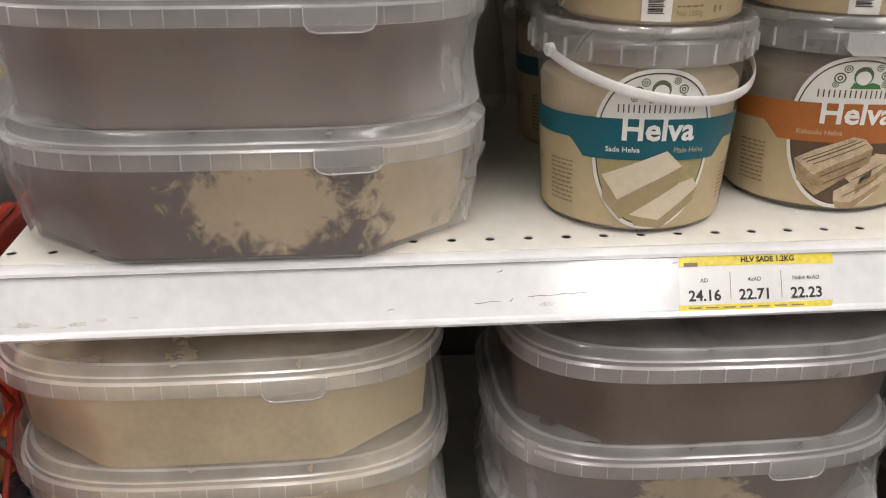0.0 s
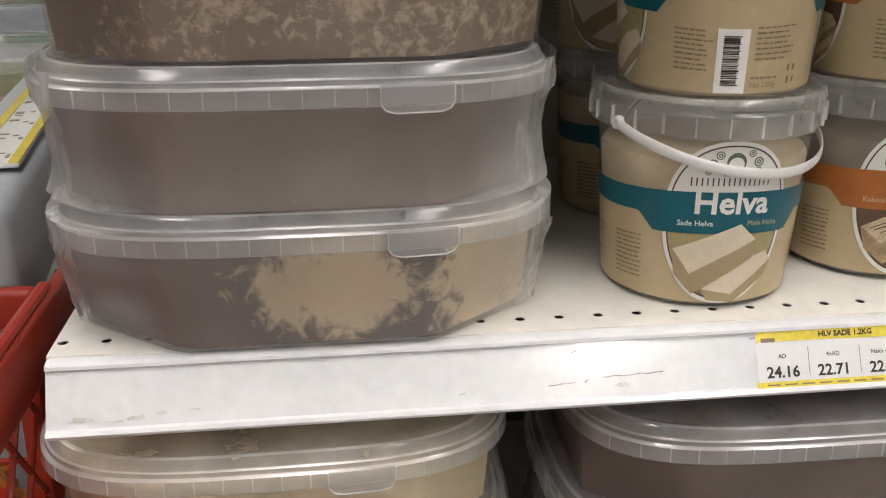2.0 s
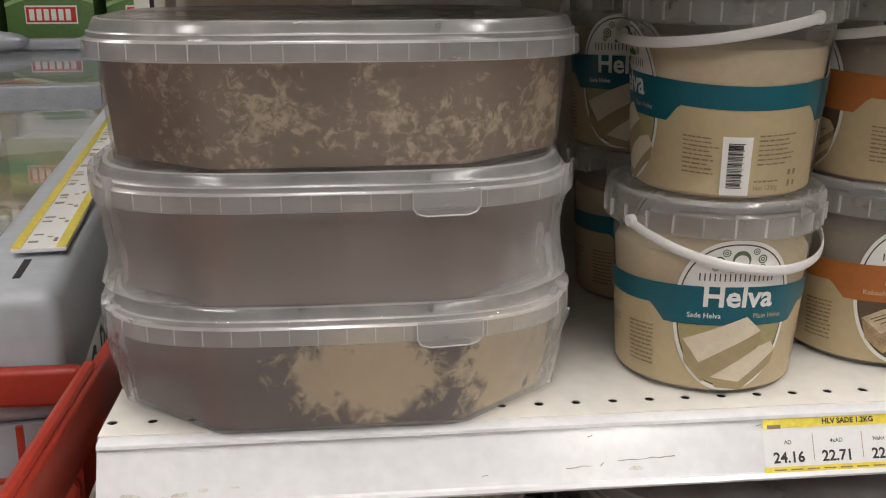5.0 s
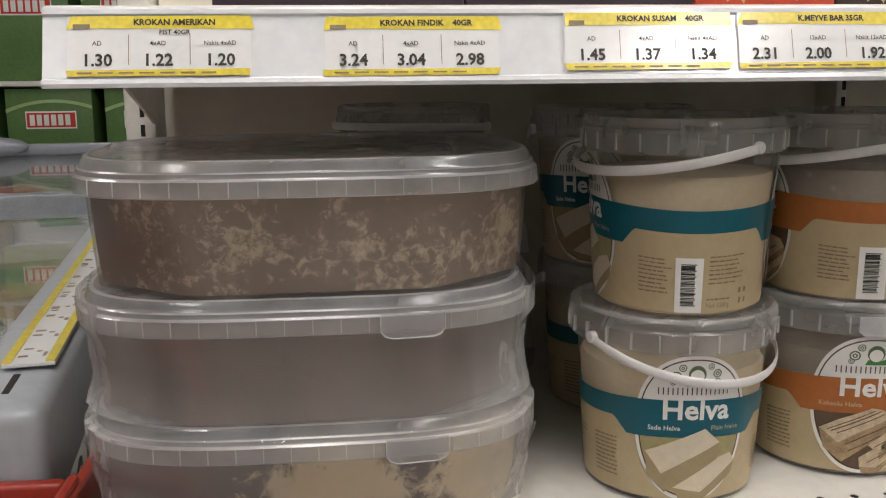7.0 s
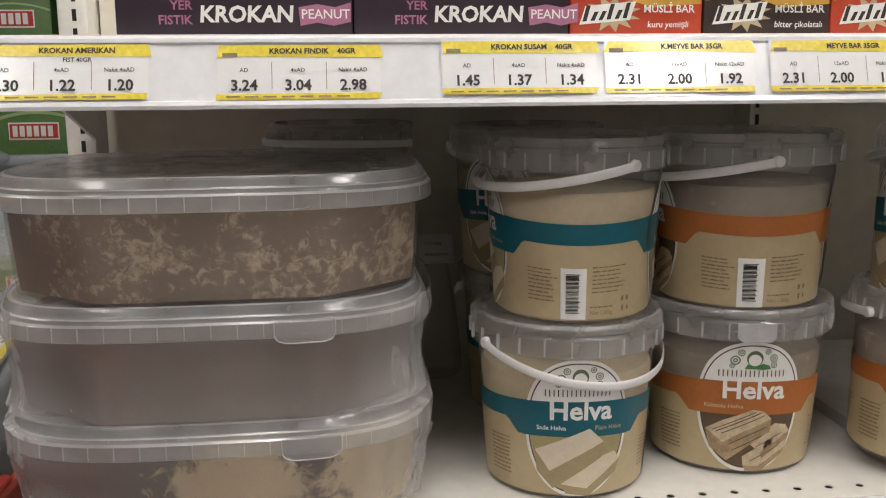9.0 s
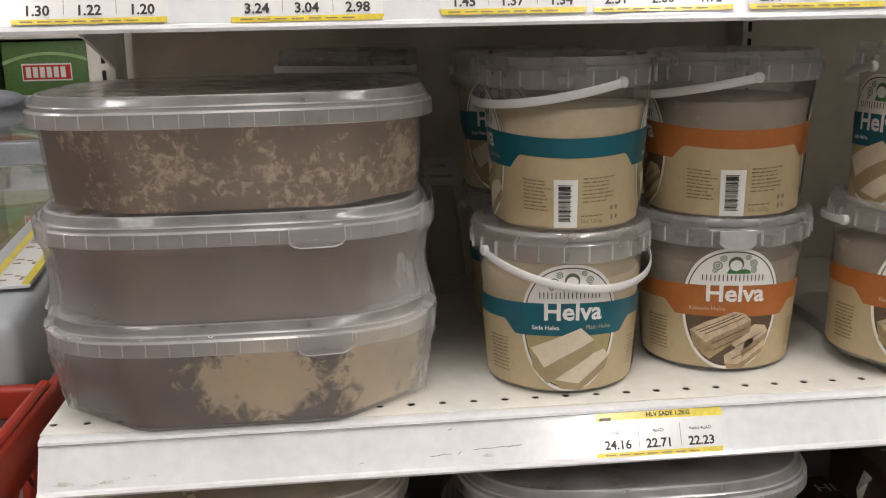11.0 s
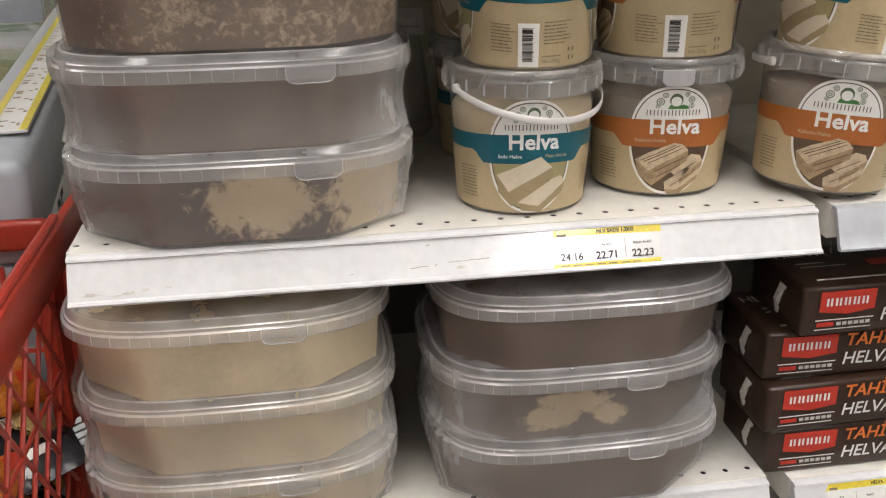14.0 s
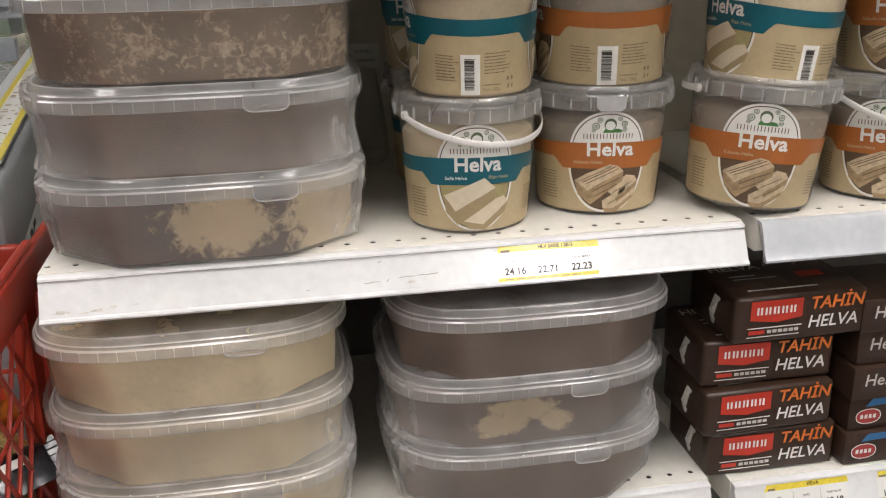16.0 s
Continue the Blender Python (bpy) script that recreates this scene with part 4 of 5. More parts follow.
            for streak in [(-0.027, 0.004, 0.0475, 0.0008), (-0.024, 0.008, 0.0450, 0.0010), (-0.020, 0.011, 0.0415, 0.0008), (-0.014, 0.013, 0.0310, 0.0009), (-0.012, 0.010, 0.0255, 0.0008), (0.006, 0.026, 0.0195, 0.0007), (0.002, 0.024, 0.0110, 0.0007)]:
                part("picture_streak", bars_bm(lambda u, v: on_bucket(0.0027, half)(u, v + 0.50 * u), [streak], 12), M_COCOA, t)
    # side panels of small print; one bears the bar code
    rnd = random.Random(11)
    rows = [(-0.044, -0.044 + rnd.uniform(0.016, 0.026), 0.040 - 0.0028 * k, 0.0010) for k in range(9)] + [(0.008, 0.008 + rnd.uniform(0.022, 0.030), 0.0425 - 0.0030 * k, 0.0010) for k in range(7)]
    rows += [(0.007, 0.026, 0.0135, 0.0012), (0.034, 0.0365, 0.0180, 0.004), (0.039, 0.0415, 0.0180, 0.004), (0.035, 0.037, 0.0110, 0.004), (0.040, 0.042, 0.0110, 0.004)]
    part("small_print", bars_bm(on_bucket(0.0010, math.pi / 2), rows, words=True), M_INK_SOFT, t)
    part("lettering", text_bm("Net 1200g", 0.0045, on_bucket(0.0010, math.pi / 2), 0.0165, 0.0092), M_INK_SOFT, t)
    rows = [(-0.040, -0.040 + rnd.uniform(0.034, 0.055), 0.041 - 0.0030 * k, 0.0010) for k in range(11)]
    part("small_print", bars_bm(on_bucket(0.0010, -math.pi / 2), rows + [(0.028, 0.050, 0.042 - 0.0030 * k, 0.0011) for k in range(10)], words=True), M_INK_SOFT, t)
    part("barcode_sticker", rect_bm(on_bucket(0.0012, math.pi / 2), -0.0165, 0.0035, 0.0045, 0.0420, 8), M_WHITE, t, "white bar code panel")
    part("barcode", bars_bm(on_bucket(0.0015, math.pi / 2), [(-0.0125, -0.0015 - (0.001 if k % 4 else 0), 0.0095 + 0.0010 * k + rnd.uniform(-0.0002, 0.0002), rnd.choice((0.0004, 0.0006, 0.0009))) for k in range(29)], 3), M_INK, t)


def bucket(m, flavour, label):
    t = thing("halva_bucket", m, label, "bucket", "halva buckets")
    body = lathe_bm([(B_RB - 0.005, 0.0), (B_RB - 0.0015, 0.0012), (B_RB, 0.0045), (B_RT - 0.002, 0.092), (B_RT, 0.118), (B_RT, 0.122)], 64, True, False)
    part("body", body, M_BUCKET, t, "translucent plastic wall")
    rnd = random.Random(2)
    fill = lathe_bm([(B_RB - 0.004, 0.002), (B_RB - 0.0014, 0.006), (B_RT - 0.0032, 0.0915), (B_RT - 0.005, 0.0950), (0.05, 0.0962), (0.004, 0.0970)], 48, True, True)
    part("halva_fill", fill, M_FILL_PLAIN if flavour == "plain" else M_FILL_COCOA, t)
    bucket_print(t, flavour)
    z = B_H - 0.0235
    lid = part("lid", lathe_bm([(0.0742, z), (0.0750, z + 0.0004), (0.0758, z + 0.014), (0.0750, z + 0.0150), (0.0747, z + 0.0165), (0.0755, z + 0.0175), (0.0751, z + 0.0215), (0.0736, z + 0.0234), (0.0710, z + 0.0235), (0.0697, z + 0.0225),
                                (0.0690, z + 0.0195), (0.066, z + 0.0185), (0.03, z + 0.0186)], 72, False, True), M_BUCKET_LID, t, "milky translucent lid")
    bm = bmesh.new()
    for k in range(24):
        a = 2 * math.pi * k / 24
        add_box(bm, -0.0006, 0.0006, -0.0766, -0.0740, z + 0.002, z + 0.0135, m=Matrix.Rotation(a, 4, "Z"))
    part("skirt_rib", bm, M_LID_RIB, lid)
    bm = bmesh.new()
    pl = lambda d: (lambda u, v: Vector(((0.0760 + d) * math.sin(u / 0.076), -(0.0760 + d) * math.cos(u / 0.076), v)))
    pts = [(-0.014, z + 0.0145), (-0.014, z + 0.004), (-0.010, z + 0.0005), (0.010, z + 0.0005), (0.014, z + 0.004), (0.014, z + 0.0145)]
    add_loft(bm, [[pl(d)(u, v) for u, v in pts] for d in (0.0, 0.0016)], True, True, True)
    part("pull_tab", bm, M_LID_RIB, lid)
    return t


def bail(t, angle, drop, reach=0.0835):
    """The carrying handle: a flat band hinged under the lid; angle is where one hinge sits, drop how far it hangs."""
    a = radians(angle)
    A = Vector((math.sin(a), -math.cos(a), 0))
    D = Vector((math.cos(a), math.sin(a), 0)) * math.cos(radians(drop)) - Vector((0, 0, 1)) * math.sin(radians(drop))
    c = Vector((0, 0, B_H - 0.0190))
    path = []
    for i in range(41):
        s = math.pi * i / 40
        path.append(c + A * (0.0785 * math.cos(s)) + D * (reach * math.sin(s)))
    bm = bmesh.new()
    add_sweep(bm, path, 0.0066, 0.0019, n=10)
    h = part("handle", bm, M_HANDLE, t, "white plastic carrying handle")
    for k in (1, -1):
        bm = lathe_bm([(0.0005, 0.0), (0.0042, 0.0), (0.0042, 0.0035), (0.0030, 0.0045), (0.0005, 0.0045)], 14)
        bmesh.ops.transform(bm, matrix=Matrix.Translation(c + A * (k * 0.0755)) @ (A * k).to_track_quat("Z", "Y").to_matrix().to_4x4(), verts=bm.verts)
        part("hinge", bm, M_HANDLE, h)


def buckets():
    Z2 = Z_MAIN + B_H - 0.0045
    plan = [  # x, y, z, lean, turn, flavour, bail angle, drop, words
        (0.404, 0.079, Z_MAIN, 0, -5, "plain", -64, 19, "with a white handle on the shelf"),
        (0.410, 0.0870, Z2, 0, -97, "plain", -158, 11, "turned to its bar code, stacked"),
        (0.414, 0.250, Z_MAIN, 0, 4, "plain", 100, 20, "in the dark back row"),
        (0.406, 0.248, Z2, 0, -36, "plain", 95, 20, "stacked in the dark back row"),
        (0.868, 0.0780, Z_MAIN, 0, -38, "cocoa", -84, 23, "with a hanging handle"),
        (0.550, 0.1075, Z_MAIN, 0, -10, "cocoa", 90, 10, "standing on the shelf"),
        (0.551, 0.1090, Z2, 0, -98, "cocoa", 176, 11, "turned to its bar code, stacked"),
        (0.701, 0.0625, Z_MAIN + 0.0005, 4.5, -24, "cocoa", 98, 4, "leaning where two shelves meet"),
        (0.711, 0.0660, Z2 - 0.001, 5.0, -76, "plain", 100, 10, "stacked askew on another"),
        (0.238, 0.3180, Z_MAIN, 0, 20, "plain", -95, 8, "hidden behind the stacked tubs"),
        (0.238, 0.3180, Z2, 0, 20, "plain", -118, -2, "stacked behind the tubs in shade"),
        (0.875, 0.0820, Z2, 0, -42, "cocoa", 95, 10, "stacked on the next shelf"),
    ]
    made, first = [], {}
    for x, y, z, lean, turn, fl, ba, dr, words in plan:
        m = pose(x, y, z + (0.065 * math.sin(radians(lean)) if lean and z < 1.0 else 0), 0, lean, 0) @ pose(0, 0, 0, 0, 0, turn) @ Matrix.Diagonal((0.965, 0.965, 1, 1) if x < 0.5 else (1, 1, 1, 1))
        label = ("teal-banded plain" if fl == "plain" else "orange-banded cocoa") + " halva bucket " + words
        if fl in first:
            t = tagged(copy_thing(first[fl], m), label)
        else:
            t = first[fl] = bucket(m, fl, label)
        made.append((t, ba - turn, dr))
    for t, ba, dr in made:
        bail(t, ba, dr, 0.0785 if dr == 19 else 0.0835)
        tab_front = "standing on the shelf" in t["label"]
        for ch in t.children:
            if ch.name.startswith("lid"):
                ch.rotation_euler = (0, 0, radians(0 if tab_front else 190))


buckets()


# ---- brown halva packs on the lower right shelf ----
def helva_pack(m, label, w=0.152, h=0.0535, d=0.105):
    t = thing("halva_pack", m, label, "pack", "brown halva packs")
    bm = box_bm(0, w, 0, d, 0, h, 0.005, 3)
    for v in bm.verts:
        k = noise.noise(v.co * 40 + m.translation * 30)
        v.co += Vector((0.0012 * k, 0.0010 * k, 0.0010 * k if v.co.z > 0.01 else 0))
    part("wrapper", bm, M_FOIL, t, "glossy dark brown wrapper")
    for side in (-1, 1):
        bm = bmesh.new()
        x = -0.0008 if side < 0 else w + 0.0008
        add_loft(bm, [[(x, d * 0.12, h * 0.12), (x + side * 0.003, d * 0.5, h * 0.45), (x, d * 0.88, h * 0.12)], [(x, d * 0.12, h * 0.88), (x + side * 0.003, d * 0.5, h * 0.55), (x, d * 0.88, h * 0.88)]], False)
        part("folded_end", bm, M_FOIL, t)
        bm = bmesh.new()
        tip = x + side * 0.007
        add_loft(bm, [[(x, d * 0.30, h * 0.78), (tip, d * 0.36, h * 0.52), (x, d * 0.40, h * 0.16)], [(x, d * 0.42, h * 0.80), (tip, d * 0.40, h * 0.50), (x, d * 0.46, h * 0.16)]], True, True, True)
        part("end_seal", bm, M_STAIN, t, "pale folded paper end")
    f = on_front(0, 0, 0)
    at = lambda k: (lambda u, v: f(u, v, k + 0.0012))
    part("badge", poly_bm(at(0.0004), [[(0.017, 0.0485), (0.076, 0.0485), (0.076, 0.0275), (0.048, 0.0235), (0.017, 0.0275)]], 1), M_RED, t, "red badge shape")
    part("badge_bar", bars_bm(at(0.0010), [(0.0235 + 0.0094 * k + e, 0.0258 + 0.0094 * k + e, 0.0375, 0.0082) for k in range(5) for e in (0.0, 0.0042)], 1), M_WHITE, t)
    part("line", bars_bm(at(0.0006), [(0.014, 0.076, 0.0185, 0.0012), (0.014, 0.074, 0.0085, 0.0010)], 1), M_WHITE, t)
    part("small_print", bars_bm(at(0.0006), [(0.016, 0.034, 0.0137, 0.0045)], 1), M_RED, t)
    part("small_print", bars_bm(at(0.0006), [(0.037 + 0.0062 * k, 0.0418 + 0.0062 * k, 0.0137, 0.0036) for k in range(6)], 1), M_STAIN, t)
    part("lettering", text_bm("TAHİN", 0.0195, at(0.0006), 0.1150, 0.0405, bold=0.02, shear=0.15), M_ORANGE_TEXT, t, "orange lettering")
    part("lettering", text_bm("HELVA", 0.0195, at(0.0006), 0.1120, 0.0195, bold=0.012, shear=0.15), M_WHITE, t, "white lettering")
    # print on the lid face
    top = lambda k: (lambda u, v: Vector((u, v, h + 0.0012 + k)))
    part("lettering", text_bm("HELVA", 0.0200, top(0.0), 0.036, 0.078, bold=0.01), M_STAIN, t)
    part("small_print", bars_bm(top(0.0), [(0.02, 0.05, 0.055, 0.003), (0.02, 0.07, 0.046, 0.002), (0.02, 0.10, 0.014, 0.003)], 1), M_STAIN, t)
    part("badge", poly_bm(top(0.0), [[(0.095, 0.04), (0.125, 0.04), (0.125, 0.055), (0.095, 0.055)]], 1), M_RED, t)
    return t


def packs():
    zb = Z_LOW - 0.0035
    for i, (x, y, rz) in enumerate(((0.650, 0.010, 0), (0.646, 0.004, 1.5), (0.644, 0.016, -0.5), (0.668, 0.000, 1.0))):
        helva_pack(pose(x + (0.006 if i == 0 else 0), y, zb + 0.0545 * i, 0, 0, rz), ("dark brown foil halva pack at the pile's foot", "dark brown foil halva pack in the pile", "dark brown foil halva pack in the pile", "dark brown foil halva pack topping the pile")[i])
    for i in range(5):
        t = thing("sweet_box", pose(0.815 + 0.004 * (i % 2), 0.006 * (i % 2), zb + 0.0405 * i), "small brown sweet box with a pink badge" if i < 2 else "dark brown sweet box in the pile", "box", "brown sweet boxes")
        part("carton", box_bm(0, 0.14, 0, 0.1, 0, 0.040, 0.003, 2), M_FOIL, t)
        f = on_front(0, 0, 0)
        at = lambda k: (lambda u, v: f(u, v, k))
        part("badge", poly_bm(at(0.0004), [[(0.024 + 0.015 * math.cos(a), 0.017 + 0.009 * math.sin(a)) for a in [2 * math.pi * k / 20 for k in range(20)]]], 1), M_PINK if i < 2 else M_BOX_CHOC, t, "pink oval badge" if i < 2 else "")
        if i < 2:
            part("badge_rim", ring_bm(at(0.0008), 0.0155, 0.0095, 0.017, 0.0011, 40), M_WHITE, t).location.x = 0.024
            part("badge_bar", bars_bm(at(0.0010), [(0.014 + 0.0052 * k, 0.0175 + 0.0052 * k, 0.017, 0.0050) for k in range(4)], 1), M_WHITE, t)
        else:
            part("lettering", text_bm("Helva", 0.020, at(0.0006), 0.036, 0.024, bold=0.01, shear=0.1), M_STAIN, t)
        part("flash", poly_bm(at(0.0004), [[(0.020, 0.029), (0.075, 0.032), (0.075, 0.0385), (0.027, 0.0385)]], 1), M_BLUE if i < 2 else M_BOX_CHOC, t, "blue corner flash" if i < 2 else "")


packs()


# ---- snack bar boxes on the upper shelf ----
def snack_boxes():
    y0 = 0.012
    f = lambda x: (lambda k: (lambda u, v: on_front(x, y0, Z_UP)(u, v, k)))
    for x0, x1 in ((0.0985, 0.2455), (0.2462, 0.3862)):
        t = thing("snack_box", pose(0, 0, 0), "dark aubergine peanut brittle display box", "box", "snack boxes")
        part("carton", box_bm(x0, x1, y0, y0 + 0.16, Z_UP + 0.0002, Z_UP + 0.085, 0.0015), M_AUBERGINE, t)
        at = f(x0)
        part("lettering", text_bm("KROKAN", 0.0140, at(0.0005), 0.0805, 0.0128, bold=0.03, shear=0.08), M_WHITE, t, "white lettering")
        part("lettering", text_bm("YER", 0.0078, at(0.0005), 0.0405, 0.0185, bold=0.02), M_MAUVE, t)
        part("lettering", text_bm("FISTIK", 0.0078, at(0.0005), 0.0365, 0.0095, bold=0.02), M_MAUVE, t)
        part("ribbon", poly_bm(at(0.0005), [[(0.113, 0.0175), (0.125, 0.0195), (0.136, 0.0175), (0.146, 0.0205), (0.146, 0.0085), (0.135, 0.0060), (0.125, 0.0080), (0.114, 0.0060)]], 1), M_MAUVE, t, "mauve ribbon")
        part("lettering", text_bm("PEANUT", 0.0082, at(0.0009), 0.130, 0.0130, bold=0.01), M_WHITE, t)
        part("lettering", text_bm("WITH", 0.0056, at(0.0005), 0.130, 0.0275), M_MAUVE, t)
        part("lettering", text_bm("BAR", 0.0056, at(0.0005), 0.130, 0.0335), M_MAUVE, t)
        part("badge", poly_bm(at(0.0005), [[(0.078 + 0.024 * math.cos(a), 0.0555 + 0.0175 * math.sin(a)) for a in [2 * math.pi * k / 24 for k in range(24)]]], 1), M_RED, t, "round red badge")
    for x0, x1, mat_low, words, sub in ((0.3872, 0.4768, M_BOX_RED, "red and gold muesli bar box", "kuru yemişli"), (0.4776, 0.5660, M_BOX_CHOC, "dark brown and gold muesli bar box", "bitter çikolatalı"), (0.5668, 0.655, M_BOX_RED, "red muesli bar box at the shelf's end", "")):
        t = thing("snack_box", pose(0, 0, 0), words + " on the upper shelf", "box", "snack boxes")
        part("carton", box_bm(x0, x1, y0, y0 + 0.14, Z_UP + 0.0002, Z_UP + 0.062, 0.0015), mat_low, t)
        at = f(x0)
        w = x1 - x0
        part("gold_panel", poly_bm(at(0.0003), [[(0.001, 0.022), (0.03, 0.0255), (0.055, 0.0175), (w - 0.001, 0.020), (w - 0.001, 0.0605), (0.001, 0.0605)]], 1), M_BOX_GOLD, t, "gold grain panel")
        part("flake_burst", poly_bm(at(0.0005), [[((0.028 + (0.020 if k % 2 else 0.011) * math.cos(a)), 0.0135 + (0.012 if k % 2 else 0.007) * math.sin(a)) for k, a in enumerate([2 * math.pi * j / 22 for j in range(22)])]], 1), M_CREAM, t)
        part("name_plate", poly_bm(at(0.0007), [[(0.006, 0.0065), (0.040, 0.0095), (0.044, 0.0215), (0.010, 0.0185)]], 1), M_WHITE, t)
        part("name_bar", poly_bm(at(0.0009), [[(0.008 + 0.0054 * k, 0.0085 + 0.0004 * k), (0.0108 + 0.0054 * k, 0.0087 + 0.0004 * k), (0.0135 + 0.0054 * k, 0.0165 + (0.0022 if k in (0, 3, 5) else -0.002) + 0.0004 * k), (0.0107 + 0.0054 * k, 0.0163 + (0.0022 if k in (0, 3, 5) else -0.002) + 0.0004 * k)] for k in range(6)], 1), M_INK, t)
        part("lettering", text_bm("MÜSLİ BAR", 0.0070, at(0.0008), 0.0665, 0.0165, bold=0.015), M_WHITE, t)
        if sub:
            part("lettering", text_bm(sub, 0.0056, at(0.0008), 0.0660, 0.0065, bold=0.01, shear=0.1), M_WHITE, t)


snack_boxes()


# ---- small bag at the back of the main shelf ----
def back_bag():
    t = thing("sweet_bag", pose(0.331, 0.335, Z_MAIN + 0.0155), "small clear bag with a white printed header hanging at the back", "bag")
    part("header_card", box_bm(-0.018, 0.018, -0.001, 0.001, 0.0, 0.032, 0.0005, m=pose(0, -0.008, 0.103, -32)), M_WHITE, t, "white printed header card")
    f = on_front(0, -0.0092, 0.103, 32)
    part("print", bars_bm(lambda u, v: f(u, v, 0.0005), [(-0.012, 0.006, 0.022, 0.004), (-0.012, 0.012, 0.010, 0.003)], 1), M_STAIN, t)
    bm = bmesh.new()
    rnd = random.Random(8)
    add_loft(bm, [[(0.022 * k * math.cos(a) * rnd.uniform(0.93, 1.07), 0.022 * k * math.sin(a) * rnd.uniform(0.9, 1.1), z) for a in [2 * math.pi * j / 18 for j in range(18)]] for z, k in ((-0.015, 0.9), (-0.008, 1.1), (0.0, 1.15), (0.02, 1.05), (0.06, 0.95), (0.106, 0.5))], True, True, True)
    part("bag", bm, M_FILM, t)


back_bag()


# ---- chest freezer beside the shelving ----
def freezer():
    F = pose(-0.073, 0.190, 0.980, 0, 0, 7.0)
    t = thing("chest_freezer", F, "grey plastic-rimmed chest freezer with sliding glass lids", "freezer")
    W, L = 0.95, 2.78
    part("right_rim", box_bm(-0.085, 0.0, 0.0, L, -0.11, 0.0, 0.014, 3), M_FREEZER, t, "grey plastic rim")
    part("left_rim", box_bm(-W, -W + 0.085, 0.0, L, -0.11, 0.0, 0.014, 3), M_FREEZER, t)
    part("near_rim", box_bm(-W + 0.086, -0.086, 0.0, 0.085, -0.11, -0.001, 0.010, 3), M_FREEZER, t)
    part("far_rim", box_bm(-W + 0.086, -0.086, L - 0.085, L, -0.11, -0.001, 0.010, 3), M_FREEZER, t)
    part("near_panel", box_bm(-W + 0.01, -0.012, 0.008, 0.03, -0.46, -0.112, 0.004), M_FREEZER, t)
    part("side_panel", box_bm(-0.036, -0.010, 0.031, L - 0.01, -0.46, -0.112, 0.004), M_FREEZER, t)
    part("plinth", box_bm(-W + 0.02, -0.03, 0.03, L - 0.03, -0.98, -0.462, 0.006), M_FREEZER_WHITE, t, "white painted lower body")
    part("slot_mark", box_bm(-0.040, -0.034, 0.045, 0.098, -0.0002, 0.0006), M_DARK, t)
    part("cavity", box_bm(-W + 0.09, -0.09, 0.09, L - 0.09, -0.36, -0.355), M_FREEZER_WHITE, t)
    for a, b in ((0.086, 1.19), (1.22, L - 0.086)):
        lid = part("glass_lid", box_bm(-W + 0.088, -0.088, a, b, -0.020, -0.015), M_GLASS, t, "sliding glass lid")
        part("lid_bar", box_bm(-W + 0.088, -0.088, b - 0.040, b, -0.014, 0.034 if b < 2 else 0.022, 0.006), M_FRAME, lid, "grey metal lid bar")
    for pane in [q for q in t.children if q.name.startswith("glass_lid")]:
        pane.visible_shadow = False
    bm = bmesh.new()
    bmesh.ops.create_uvsphere(bm, u_segments=20, v_segments=10, radius=1.0, matrix=Matrix.Translation((-0.60, L - 0.15, 0.018)) @ Matrix.Diagonal((0.13, 0.03, 0.034, 1)))
    part("lid_grip", bm, M_FRAME, t, "rounded blue-grey lid grip")
    rail = part("label_rail", box_bm(-0.052, -0.006, 0.105, 2.5, 0.004, 0.008, 0.001), M_PAPER, t, "clear rail full of white price labels")
    for x in (-0.052, -0.0145):
        part("yellow_edge", box_bm(x, x + 0.0085, 0.1055, 2.49, 0.0081, 0.0090), M_YELLOW, rail)
    bm = bmesh.new()
    rnd = random.Random(4)
    for k in range(34):
        y = 0.125 + 0.058 * k + rnd.uniform(-0.006, 0.006)
        for x, w, h in ((-0.041, 0.010, 0.0045), (-0.041, 0.010, 0.0045), (-0.040, 0.009, 0.0040), (-0.027, 0.006, 0.004), (-0.020, 0.004, 0.012)):
            yy = y + rnd.uniform(0.0, 0.034)
            add_box(bm, x, x + w * rnd.uniform(0.7, 1), yy, yy + h * rnd.uniform(0.6, 1), 0.0081, 0.0086)
    part("label_print", bm, M_INK_SOFT, rail)
    plate = part("sign_plate", box_bm(-0.0095, -0.0065, 0.10, 0.62, -0.195, -0.112, 0.001), M_WHITE, t, "white sign plate with black letters")
    pl = lambda u, v: Vector((-0.0058, u, v))
    part("lettering", text_bm("C-PE", 0.080, pl, 0.235, -0.152, bold=0.015), M_INK, plate, "black lettering")
    # packs lying in the freezer
    rnd = random.Random(21)
    for i in range(28):
        x, y = -0.18 - 0.17 * (i % 4), 0.24 + 0.26 * (i // 4)
        m = F @ pose(x, y, -0.085 + 0.03 * rnd.random(), rnd.uniform(-10, 10), rnd.uniform(-10, 10), rnd.uniform(-30, 30))
        b = thing("frozen_pack", m, "pale printed frozen food pack lying in the freezer", "pack", "frozen packs")
        bm = box_bm(-0.075, 0.075, -0.11, 0.11, -0.03, 0.03, 0.018, 3)
        part("bag", bm, (M_FROZEN, M_WHITE, M_SNACK_B)[i % 3], b)
        if i % 3 != 0:
            part("print", box_bm(-0.04, 0.04, -0.06, 0.05, 0.0302, 0.0312), M_BOX_RED if i % 2 else M_GREEN, b)


freezer()


